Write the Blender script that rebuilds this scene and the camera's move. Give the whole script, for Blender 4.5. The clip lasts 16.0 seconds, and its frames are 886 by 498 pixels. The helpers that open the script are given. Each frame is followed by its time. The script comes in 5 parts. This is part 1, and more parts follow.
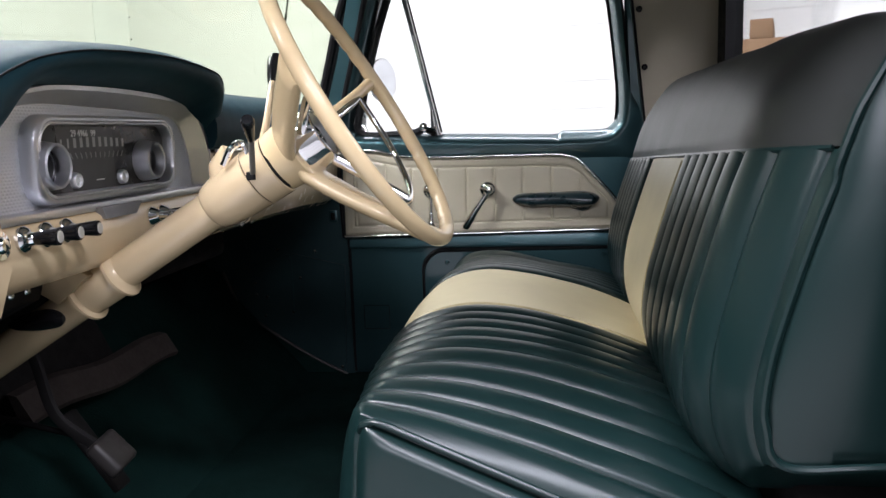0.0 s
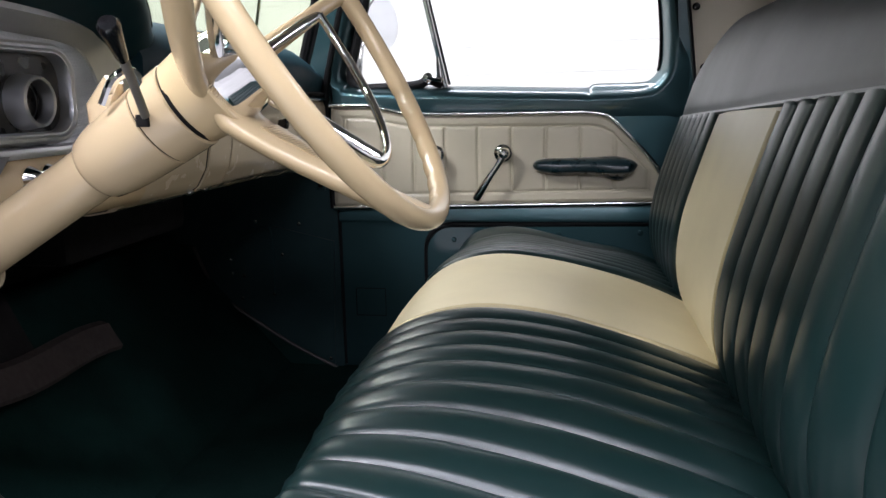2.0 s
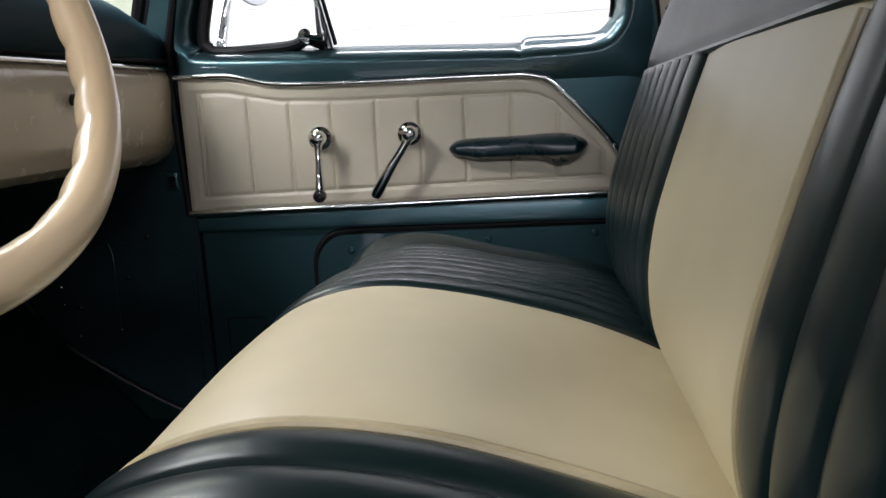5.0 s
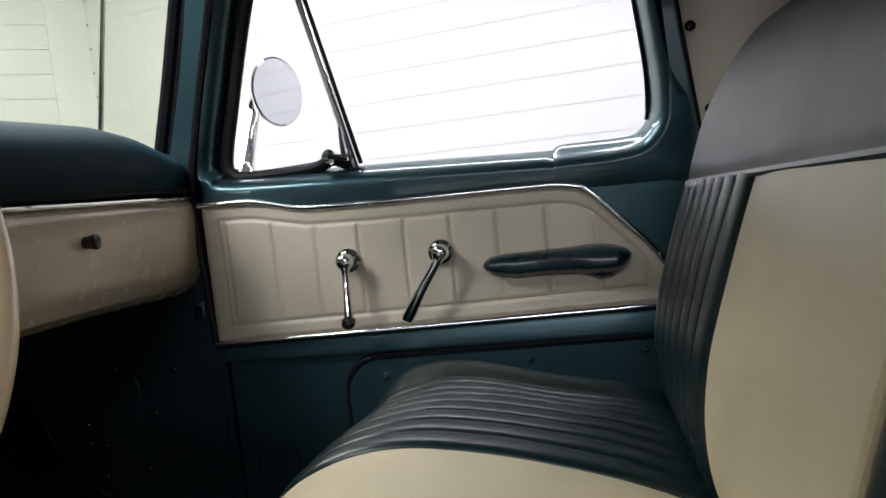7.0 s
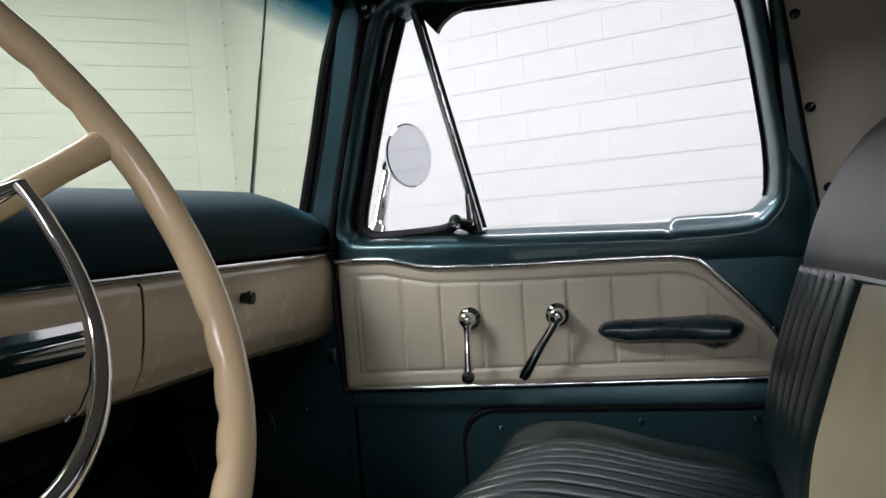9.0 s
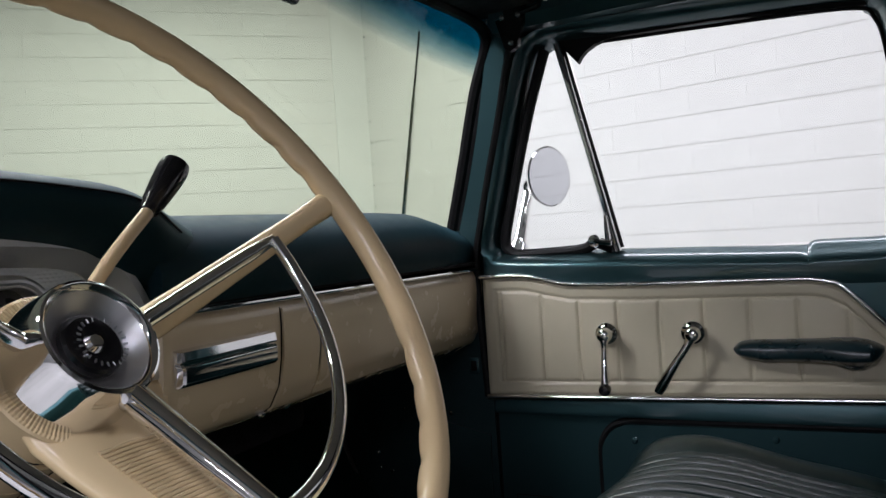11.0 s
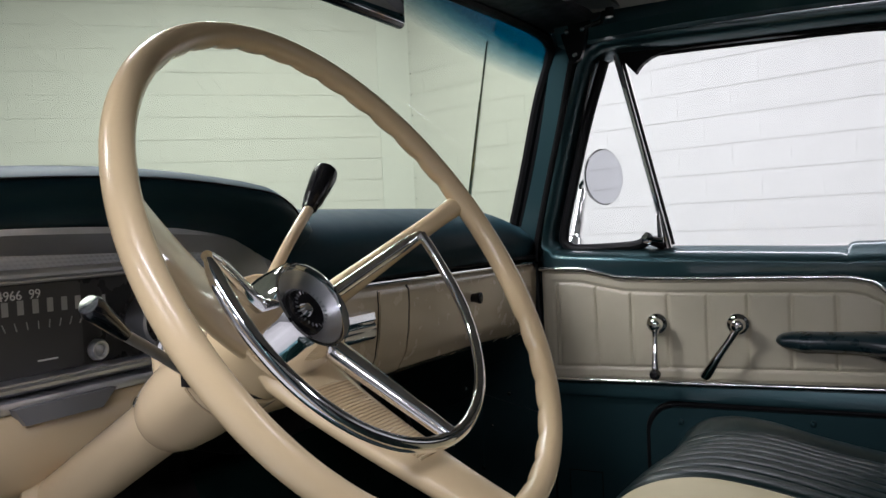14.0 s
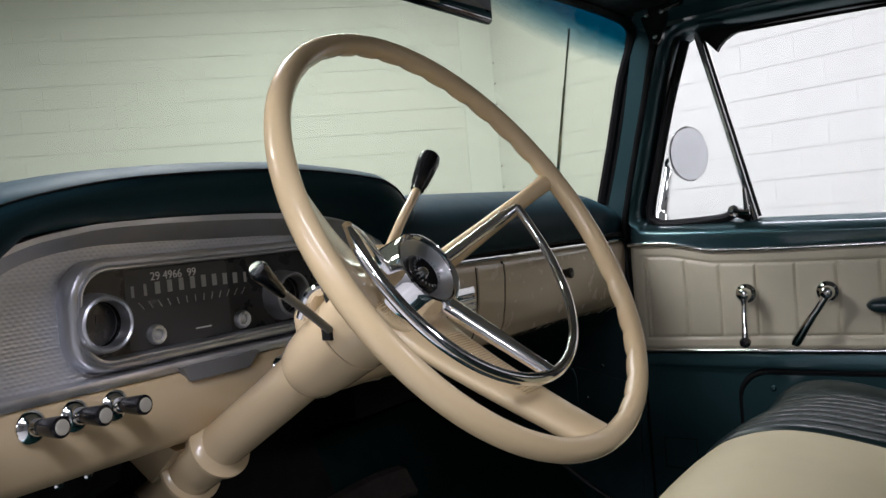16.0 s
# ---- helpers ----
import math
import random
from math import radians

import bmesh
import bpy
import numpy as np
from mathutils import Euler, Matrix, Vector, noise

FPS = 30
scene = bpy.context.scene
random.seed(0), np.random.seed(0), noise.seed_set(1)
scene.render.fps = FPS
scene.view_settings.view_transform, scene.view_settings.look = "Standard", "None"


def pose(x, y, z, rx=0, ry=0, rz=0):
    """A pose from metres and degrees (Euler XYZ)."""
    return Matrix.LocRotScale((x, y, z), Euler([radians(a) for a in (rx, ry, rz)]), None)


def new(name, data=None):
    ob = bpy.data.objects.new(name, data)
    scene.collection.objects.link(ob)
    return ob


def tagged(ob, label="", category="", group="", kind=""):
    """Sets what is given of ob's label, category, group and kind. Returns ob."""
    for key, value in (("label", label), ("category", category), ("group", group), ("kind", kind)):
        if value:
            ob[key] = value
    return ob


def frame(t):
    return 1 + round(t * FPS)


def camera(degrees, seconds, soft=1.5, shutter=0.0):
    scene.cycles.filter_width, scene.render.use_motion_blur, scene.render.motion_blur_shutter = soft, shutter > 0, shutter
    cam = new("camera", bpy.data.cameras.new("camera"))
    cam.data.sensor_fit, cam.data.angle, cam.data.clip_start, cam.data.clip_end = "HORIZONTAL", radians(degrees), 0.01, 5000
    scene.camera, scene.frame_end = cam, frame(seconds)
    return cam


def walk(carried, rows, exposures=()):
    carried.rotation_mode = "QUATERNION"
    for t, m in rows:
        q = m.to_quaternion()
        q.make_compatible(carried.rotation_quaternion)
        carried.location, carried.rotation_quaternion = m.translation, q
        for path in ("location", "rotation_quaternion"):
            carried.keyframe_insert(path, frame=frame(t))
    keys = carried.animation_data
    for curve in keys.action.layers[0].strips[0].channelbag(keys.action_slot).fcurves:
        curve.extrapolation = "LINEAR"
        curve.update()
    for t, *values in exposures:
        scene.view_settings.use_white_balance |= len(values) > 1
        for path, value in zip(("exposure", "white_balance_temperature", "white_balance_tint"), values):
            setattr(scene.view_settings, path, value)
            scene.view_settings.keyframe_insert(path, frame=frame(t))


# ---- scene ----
# ---- camera ----
# x points to the rear of the truck, y to its passenger side, z up
cam = camera(57.48, 16.0)
ROWS = [
    (0, 0.6557, -1.3728, 1.2957, 7.195, -8.296, 1.746),
    (0.5, 0.6762, -1.3122, 1.2808, 9.302, -8.953, 1.931),
    (1, 0.6885, -1.2360, 1.2702, 10.831, -9.540, 1.822),
    (1.5, 0.6673, -1.1414, 1.2624, 10.383, -9.973, 1.549),
    (2, 0.6356, -1.0416, 1.2616, 8.448, -10.524, 1.109),
    (2.5, 0.6268, -0.9571, 1.2562, 6.929, -10.904, 0.849),
    (3, 0.6354, -0.8657, 1.2412, 6.109, -11.329, 0.739),
    (3.5, 0.6617, -0.7851, 1.2348, 6.725, -12.063, 1.013),
    (6, 0.6926, -0.5115, 1.2094, 4.861, -9.332, 3.954),
    (6.5, 0.7017, -0.4983, 1.2330, 6.430, -7.252, 5.151),
    (7, 0.7081, -0.4990, 1.2578, 8.759, -5.135, 5.957),
    (7.5, 0.7087, -0.5113, 1.2772, 10.885, -3.591, 5.842),
    (8, 0.7037, -0.5293, 1.2912, 12.692, -2.553, 5.353),
    (8.5, 0.7063, -0.5512, 1.3019, 14.488, -2.181, 4.719),
    (9, 0.7127, -0.5825, 1.3108, 16.658, -2.050, 4.266),
    (9.5, 0.7225, -0.6124, 1.3185, 19.187, -1.999, 4.018),
    (10, 0.7303, -0.6394, 1.3284, 22.074, -1.860, 4.028),
    (12.5, 0.7273, -0.7600, 1.3484, 27.572, -0.762, 3.275),
    (13, 0.7285, -0.7905, 1.3500, 27.391, -0.988, 2.874),
    (13.5, 0.7266, -0.8145, 1.3479, 27.345, -1.142, 2.757),
    (14, 0.7325, -0.8416, 1.3495, 28.122, -1.602, 2.698),
    (14.5, 0.7436, -0.8665, 1.3486, 29.503, -1.870, 3.071),
    (15, 0.7544, -0.8920, 1.3467, 31.150, -2.100, 3.567),
    (15.5, 0.7634, -0.9123, 1.3412, 32.753, -2.074, 4.341),
    (16, 0.7737, -0.9320, 1.3358, 34.332, -1.904, 4.975),
]
walk(cam, [(t, pose(x, y, z, 90 + pitch, roll, yaw)) for t, x, y, z, yaw, pitch, roll in ROWS],
     exposures=[(0, 1.02), (1.5, 1.02), (3, 1.06), (6, 0.84), (7, 0.71), (9, 0.50), (12.5, 0.30), (16, 0.41)])

# ---- light: a closed garage with white walls and unseen, added lamps ----
world = bpy.data.worlds.new("garage_world")
scene.world = world
world.use_nodes = True
world.node_tree.nodes["Background"].inputs[0].default_value = (0.8, 0.9, 1.0, 1)
world.node_tree.nodes["Background"].inputs[1].default_value = 0.02


def unseen_lamp(x, y, z, sx, sy, watts, colour, turn=0):
    data = bpy.data.lights.new("unseen_lamp", "AREA")
    data.shape, data.size, data.size_y, data.energy, data.color = "RECTANGLE", sx, sy, watts, colour
    ob = new("unseen_lamp", data)
    ob.matrix_world = pose(x, y, z, 0, 0, turn)
    return ob


LAMP_WHITE = (0.975, 0.97, 1.06)
LAMP_LAVENDER = (0.995, 0.945, 1.085)
LAMP_BLUISH = (0.97, 0.97, 1.13)
# Set along the side wall so the window sill picks up a highlight.
unseen_lamp(0.5, 3.1, 3.85, 4.4, 0.45, 56, LAMP_LAVENDER, -16)
unseen_lamp(-3.0, 3.4, 3.85, 2.6, 0.4, 74, LAMP_WHITE, 45)
unseen_lamp(-1.8, 1.3, 3.85, 2.4, 0.4, 100, LAMP_WHITE, 10)
unseen_lamp(-1.7, -2.1, 3.85, 2.4, 0.4, 165, LAMP_WHITE, 10)
unseen_lamp(0.2, -1.75, 3.85, 2.4, 0.4, 65, LAMP_BLUISH, 0)
# Added to light the dash faces through the driver's opening.
unseen_lamp(2.3, -2.6, 3.85, 2.4, 0.4, 85, LAMP_BLUISH, 20)
# Added to brighten the wall reflected in the side mirror.
unseen_lamp(5.6, 1.4, 3.85, 2.4, 0.4, 70, LAMP_LAVENDER, -16)
# Added low and far off to reach the door panel under the roof.
unseen_lamp(0.6, -5.75, 3.20, 3.4, 0.5, 160, LAMP_BLUISH, 0)


# ---- materials ----
def surface(name, base, rough, metal=0.0, vary=0.12, patch=6.0, grain=300.0, bump=0.0004, coat=0.0, rough_vary=0.08, dots=False, spec=0.5, sheen=None, coat_rough=0.04):
    """A Principled surface with slow patches of tone, fine grain in the relief and uneven gloss."""
    m = bpy.data.materials.new(name)
    m.use_nodes = True
    nt = m.node_tree
    b = nt.nodes["Principled BSDF"]
    co = nt.nodes.new("ShaderNodeTexCoord")

    def tex(scale, detail):
        n = nt.nodes.new("ShaderNodeTexNoise")
        n.inputs["Scale"].default_value, n.inputs["Detail"].default_value = scale, detail
        nt.links.new(co.outputs["Object"], n.inputs["Vector"])
        return n

    big, fine = tex(patch, 4), tex(grain, 3)
    ramp = nt.nodes.new("ShaderNodeMapRange")
    ramp.inputs["From Min"].default_value, ramp.inputs["From Max"].default_value = 0.3, 0.7
    ramp.inputs["To Min"].default_value, ramp.inputs["To Max"].default_value = 1 - vary, 1 + vary
    nt.links.new(big.outputs["Fac"], ramp.inputs["Value"])
    mul = nt.nodes.new("ShaderNodeVectorMath")
    mul.operation = "SCALE"
    mul.inputs[0].default_value = base
    nt.links.new(ramp.outputs["Result"], mul.inputs["Scale"])
    nt.links.new(mul.outputs["Vector"], b.inputs["Base Color"])
    rr = nt.nodes.new("ShaderNodeMapRange")
    rr.inputs["From Min"].default_value, rr.inputs["From Max"].default_value = 0.3, 0.7
    rr.inputs["To Min"].default_value, rr.inputs["To Max"].default_value = max(rough - rough_vary, 0.02), min(rough + rough_vary, 1)
    mid = tex(patch * 5, 3)
    nt.links.new(mid.outputs["Fac"], rr.inputs["Value"])
    nt.links.new(rr.outputs["Result"], b.inputs["Roughness"])
    b.inputs["Metallic"].default_value = metal
    b.inputs["Coat Weight"].default_value = coat
    b.inputs["Specular IOR Level"].default_value = spec
    if sheen:
        b.inputs["Sheen Weight"].default_value, b.inputs["Sheen Roughness"].default_value = sheen[0], 0.4
        b.inputs["Sheen Tint"].default_value = (*sheen[1], 1)
    b.inputs["Coat Roughness"].default_value = coat_rough
    if bump:
        bp = nt.nodes.new("ShaderNodeBump")
        bp.inputs["Strength"].default_value, bp.inputs["Distance"].default_value = 0.6, bump
        if dots:
            v = nt.nodes.new("ShaderNodeTexVoronoi")
            v.inputs["Scale"].default_value = grain
            nt.links.new(co.outputs["Object"], v.inputs["Vector"])
            nt.links.new(v.outputs["Distance"], bp.inputs["Height"])
        else:
            nt.links.new(fine.outputs["Fac"], bp.inputs["Height"])
        nt.links.new(bp.outputs["Normal"], b.inputs["Normal"])
    return m


def glass(name, tint, band=None, gloss=0.03):
    """A thin pane: tinted see-through with a mirror gloss at grazing angles. band: (z0, z1, colour) of a shade strip."""
    m = bpy.data.materials.new(name)
    m.use_nodes = True
    nt = m.node_tree
    nt.nodes.remove(nt.nodes["Principled BSDF"])
    out = nt.nodes["Material Output"]
    tr, gl, mix, fr = (nt.nodes.new("ShaderNode" + k) for k in ("BsdfTransparent", "BsdfGlossy", "MixShader", "LayerWeight"))
    tr.inputs["Color"].default_value = (*tint, 1)
    gl.inputs["Roughness"].default_value = 0.01
    fr.inputs["Blend"].default_value = 0.5
    power, schlick = nt.nodes.new("ShaderNodeMath"), nt.nodes.new("ShaderNodeMath")
    power.operation, schlick.operation = "POWER", "MULTIPLY_ADD"
    power.inputs[1].default_value, schlick.inputs[1].default_value, schlick.inputs[2].default_value = 5.0, 0.9, gloss
    nt.links.new(fr.outputs["Facing"], power.inputs[0])
    nt.links.new(power.outputs["Value"], schlick.inputs[0])
    if band:
        co, sep, mr, cm = (nt.nodes.new("ShaderNode" + k) for k in ("TexCoord", "VectorMath", "MapRange", "Mix"))
        cm.data_type = "RGBA"
        mr.inputs["From Min"].default_value, mr.inputs["From Max"].default_value = band[0], band[1]
        sep.operation = "DOT_PRODUCT"
        sep.inputs[1].default_value = (0, 0.155, 1)
        nt.links.new(co.outputs["Object"], sep.inputs[0])
        nt.links.new(sep.outputs["Value"], mr.inputs["Value"])
        nt.links.new(mr.outputs["Result"], cm.inputs["Factor"])
        cm.inputs["A"].default_value, cm.inputs["B"].default_value = (*tint, 1), (*band[2], 1)
        nt.links.new(cm.outputs["Result"], tr.inputs["Color"])
    nt.links.new(schlick.outputs["Value"], mix.inputs["Fac"])
    nt.links.new(tr.outputs["BSDF"], mix.inputs[1])
    nt.links.new(gl.outputs["BSDF"], mix.inputs[2])
    nt.links.new(mix.outputs["Shader"], out.inputs["Surface"])
    return m


M_BLOCK = surface("painted_block", (0.80, 0.79, 0.76), 0.55, vary=0.04, patch=2.5, grain=90, bump=0.0016)
M_MORTAR = surface("painted_mortar", (0.70, 0.685, 0.65), 0.7, vary=0.05, patch=4, grain=120, bump=0.001)
M_PLASTER = surface("painted_plaster", (0.78, 0.78, 0.75), 0.5, vary=0.04, patch=2, grain=60, bump=0.0008)
# Unseen walls, dark so the vinyl and door paint reflect less light.
M_FARWALL = surface("unseen_dark_wall", (0.12, 0.12, 0.117), 0.6, vary=0.06, patch=2, grain=60, bump=0.0008)
M_CONCRETE = surface("concrete_floor", (0.24, 0.235, 0.23), 0.45, vary=0.15, patch=1.5, grain=60, bump=0.0008)
# The unseen ceiling is greyed to hold back ambient light.
M_CEILING = surface("grey_ceiling", (0.42, 0.42, 0.41), 0.7, vary=0.03, patch=1, grain=40, bump=0.0005)
M_CARDBOARD = surface("cardboard", (0.33, 0.19, 0.10), 0.75, vary=0.12, patch=5, grain=150, bump=0.0004)
M_VINYL = surface("green_vinyl", (0.0038, 0.0128, 0.0124), 0.30, vary=0.08, patch=5, grain=190, bump=0.000012, rough_vary=0.004, spec=0.42)
M_BOLSTER = surface("charcoal_vinyl", (0.0165, 0.0180, 0.0172), 0.42, vary=0.10, patch=6, grain=700, bump=0.00001, rough_vary=0.01, spec=0.4)
M_CREAMVINYL = surface("cream_vinyl", (0.54, 0.478, 0.300), 0.38, vary=0.09, patch=6, grain=700, bump=0.00001, rough_vary=0.01)
M_WELT = surface("yellowed_vinyl", (0.43, 0.365, 0.205), 0.40, vary=0.15, patch=14, grain=500, bump=0.00001)
M_PANELVINYL = surface("beige_panel_vinyl", (0.47, 0.43, 0.315), 0.44, vary=0.05, patch=9, grain=700, bump=0.00001, rough_vary=0.05)
M_PAD = surface("dash_pad_vinyl", (0.0072, 0.0225, 0.0275), 0.46, vary=0.08, patch=8, grain=700, bump=0.00001, rough_vary=0.02, spec=0.06, sheen=(0.08, (0.20, 0.55, 0.72)))
M_ARM = surface("armrest_vinyl", (0.006, 0.019, 0.023), 0.28, vary=0.08, patch=8, grain=700, bump=0.00001, rough_vary=0.02)
M_PAINT = surface("teal_paint", (0.034, 0.081, 0.089), 0.40, metal=0.8, vary=0.03, patch=5, grain=300, bump=0, coat=1.0, rough_vary=0.0, spec=0.3, coat_rough=0.06)
M_CREAMPAINT = surface("cream_paint", (0.590, 0.460, 0.285), 0.22, vary=0.04, patch=7, grain=250, bump=0.00005, coat=0.5, rough_vary=0.05)
# Paler copy of the cream paint; reflected wall light is in the colour.
M_DASHPAINT = surface("cream_paint_paled", (0.62, 0.512, 0.355), 0.24, vary=0.05, patch=7, grain=250, bump=0, coat=0.8, rough_vary=0.05, coat_rough=0.08)
# Darker copy of the teal paint, with footwell shade in its colour.
M_KICK = surface("teal_paint_shaded", (0.030, 0.062, 0.068), 0.42, metal=0.7, vary=0.15, patch=7, grain=300, bump=0.00005, coat=0.8, rough_vary=0.05, spec=0.3, coat_rough=0.09)
M_WHEEL = surface("cream_wheel_plastic", (0.655, 0.505, 0.295), 0.25, vary=0.04, patch=5, grain=200, bump=0.000005, coat=0.2, rough_vary=0.01)
M_CHROME = surface("chrome", (0.80, 0.80, 0.80), 0.06, metal=1.0, vary=0.02, patch=12, grain=60, bump=0.00002, rough_vary=0.006)
M_BRIGHT = surface("bright_trim", (0.72, 0.72, 0.71), 0.16, metal=1.0, vary=0.04, patch=9, grain=150, bump=0.00004)
M_ALU = surface("brushed_aluminium", (0.64, 0.645, 0.665), 0.40, metal=1.0, vary=0.06, patch=8, grain=600, bump=0.00006)
M_WEAVE = surface("pressed_aluminium", (0.70, 0.72, 0.77), 0.48, metal=1.0, vary=0.05, patch=5, grain=600, bump=0.00003)
M_MOULD = surface("polished_moulding", (0.78, 0.78, 0.77), 0.16, metal=1.0, vary=0.04, patch=9, grain=150, bump=0)
M_BLACK = surface("black_plastic", (0.008, 0.008, 0.009), 0.16, vary=0.1, patch=9, grain=300, bump=0.00005)
M_RUBBER = surface("black_rubber", (0.007, 0.007, 0.0075), 0.5, vary=0.15, patch=9, grain=300, bump=0.0001, spec=0.15)
M_DIAL = surface("dial_face", (0.018, 0.018, 0.019), 0.3, vary=0.08, patch=9, grain=300, bump=0)
M_SCALE = surface("scale_face", (0.050, 0.050, 0.051), 0.4, vary=0.08, patch=9, grain=300, bump=0)
M_TAB = surface("grey_tab_paint", (0.16, 0.16, 0.165), 0.4, vary=0.08, patch=9, grain=300, bump=0)
M_BRUSHED = surface("brushed_cap", (0.86, 0.86, 0.87), 0.36, metal=1.0, vary=0.04, patch=20, grain=300, bump=0, rough_vary=0.0)
M_WHITE = surface("white_mark", (0.72, 0.72, 0.70), 0.5, vary=0.04, patch=9, grain=300, bump=0)
M_MARK = surface("dial_mark", (0.36, 0.36, 0.35), 0.5, vary=0.04, patch=9, grain=300, bump=0)
M_IVORY = surface("ivory_plastic", (0.42, 0.40, 0.34), 0.5, vary=0.04, patch=9, grain=300, bump=0)
M_CARPET = surface("green_carpet", (0.0058, 0.0195, 0.0175), 0.95, spec=0.05, vary=0.3, patch=9, grain=260, bump=0.004)
# Near-black standing for shade in footwell and recesses, and for dark parts.
M_SHADE = surface("shade_and_dark_parts", (0.007, 0.0065, 0.0065), 0.7, spec=0.15, vary=0.3, patch=9, grain=120, bump=0.0006)
M_PEDAL = surface("worn_rubber", (0.020, 0.017, 0.016), 0.5, vary=0.25, patch=20, grain=200, bump=0.0004)
M_FLAP = surface("brown_felt", (0.030, 0.022, 0.020), 0.85, vary=0.25, patch=20, grain=200, bump=0.0006)
M_LINER = surface("beige_liner_board", (0.50, 0.45, 0.34), 0.6, vary=0.06, patch=5, grain=350, bump=0.0002, dots=False)
M_HEAD = surface("grey_headliner", (0.20, 0.19, 0.165), 0.7, vary=0.08, patch=5, grain=350, bump=0.0002, dots=False)
M_MIRROR = surface("mirror_glass", (0.93, 0.95, 0.985), 0.01, metal=1.0, vary=0.0, bump=0, rough_vary=0.0)
M_WSGLASS = glass("windscreen_glass", (0.765, 0.81, 0.715), (1.742, 1.800, (0.008, 0.20, 0.27)))
M_GLASS = glass("clear_glass", (0.93, 0.95, 0.94))


# ---- building helpers ----
def empty(name, label, category, place=(0, 0, 0), group="", kind=""):
    ob = new(name)
    ob.location = place
    ob.empty_display_size = 0.05
    bpy.context.view_layer.update()
    return tagged(ob, label, category, group, kind)


def part(name, bm, material, parent=None, label="", sharp=35):
    """Links a bmesh as one mesh object under a thing or a part."""
    bmesh.ops.recalc_face_normals(bm, faces=bm.faces[:])
    me = bpy.data.meshes.new(name)
    bm.to_mesh(me)
    bm.free()
    for p in me.polygons:
        p.use_smooth = True
    me.set_sharp_from_angle(angle=radians(sharp))
    me.materials.append(material)
    ob = new(name, me)
    if parent:
        ob.parent = parent
        ob.matrix_parent_inverse = parent.matrix_world.inverted()
    return tagged(ob, label)


def round_edges(bm, width, segments=2, limit=30):
    if width:
        es = [e for e in bm.edges if len(e.link_faces) == 2 and e.calc_face_angle(0) > radians(limit)]
        bmesh.ops.bevel(bm, geom=es, offset=width, segments=segments, affect="EDGES", profile=0.5, clamp_overlap=True)
    return bm


def box(x0, x1, y0, y1, z0, z1, bevel=0.0, segments=2):
    bm = bmesh.new()
    bmesh.ops.create_cube(bm, size=1)
    for v in bm.verts:
        v.co = Vector(((x0 + x1) / 2 + v.co.x * (x1 - x0), (y0 + y1) / 2 + v.co.y * (y1 - y0), (z0 + z1) / 2 + v.co.z * (z1 - z0)))
    return round_edges(bm, bevel, segments)


def prism(points, axis, a, b, bevel=0.0, segments=2):
    """A polygon given in the other two axes (in the order x, y, z), drawn out along axis from a to b."""
    bm = bmesh.new()

    def at(p, c):
        q = list(p)
        q.insert("xyz".index(axis), c)
        return bm.verts.new(q)

    lo, hi = [at(p, a) for p in points], [at(p, b) for p in points]
    n = len(points)
    bm.faces.new(lo[::-1])
    bm.faces.new(hi)
    for i in range(n):
        bm.faces.new((lo[i], lo[(i + 1) % n], hi[(i + 1) % n], hi[i]))
    return round_edges(bm, bevel, segments)


def frame_ring(outer, inner, axis, a, b, bevel=0.0, segments=2):
    """A flat frame between two outlines with equally many points."""
    bm = bmesh.new()

    def at(p, c):
        q = list(p)
        q.insert("xyz".index(axis), c)
        return bm.verts.new(q)

    n = len(outer)
    rows = [[at(p, c) for p in loop] for loop, c in ((outer, a), (outer, b), (inner, b), (inner, a))]
    for k in range(4):
        r, s = rows[k], rows[(k + 1) % 4]
        for i in range(n):
            bm.faces.new((r[i], r[(i + 1) % n], s[(i + 1) % n], s[i]))
    return round_edges(bm, bevel, segments)


def lathe(profile, origin, way, seg=24, bm=None, caps=False):
    """Turns (radius, height) pairs round the line through origin along way."""
    bm = bm or bmesh.new()
    m = Vector(way).to_track_quat("Z", "Y").to_matrix()
    o = Vector(origin)
    rings = []
    for r, h in profile:
        if r < 1e-6:
            rings.append([bm.verts.new(o + m @ Vector((0, 0, h)))])
        else:
            rings.append([bm.verts.new(o + m @ Vector((r * math.cos(2 * math.pi * k / seg), r * math.sin(2 * math.pi * k / seg), h))) for k in range(seg)])
    for a, b in zip(rings, rings[1:]):
        for k in range(seg):
            q = [a[k % len(a)], a[(k + 1) % len(a)], b[(k + 1) % len(b)], b[k % len(b)]]
            q = list(dict.fromkeys(q))
            if len(q) > 2:
                bm.faces.new(q)
    for r in (rings[0], rings[-1]):
        if caps and len(r) > 1:
            bm.faces.new(r)
    return bm


def smooth_path(points, n):
    """A Catmull-Rom line through points, n steps in each span."""
    p = [Vector(q) for q in points]
    p = [2 * p[0] - p[1]] + p + [2 * p[-1] - p[-2]]
    out = []
    for i in range(1, len(p) - 2):
        for k in range(n):
            t = k / n
            a, b, c, d = p[i - 1 : i + 3]
            out.append(0.5 * (2 * b + (c - a) * t + (2 * a - 5 * b + 4 * c - d) * t * t + (3 * b - a - 3 * c + d) * t**3))
    return out + [p[-2]]


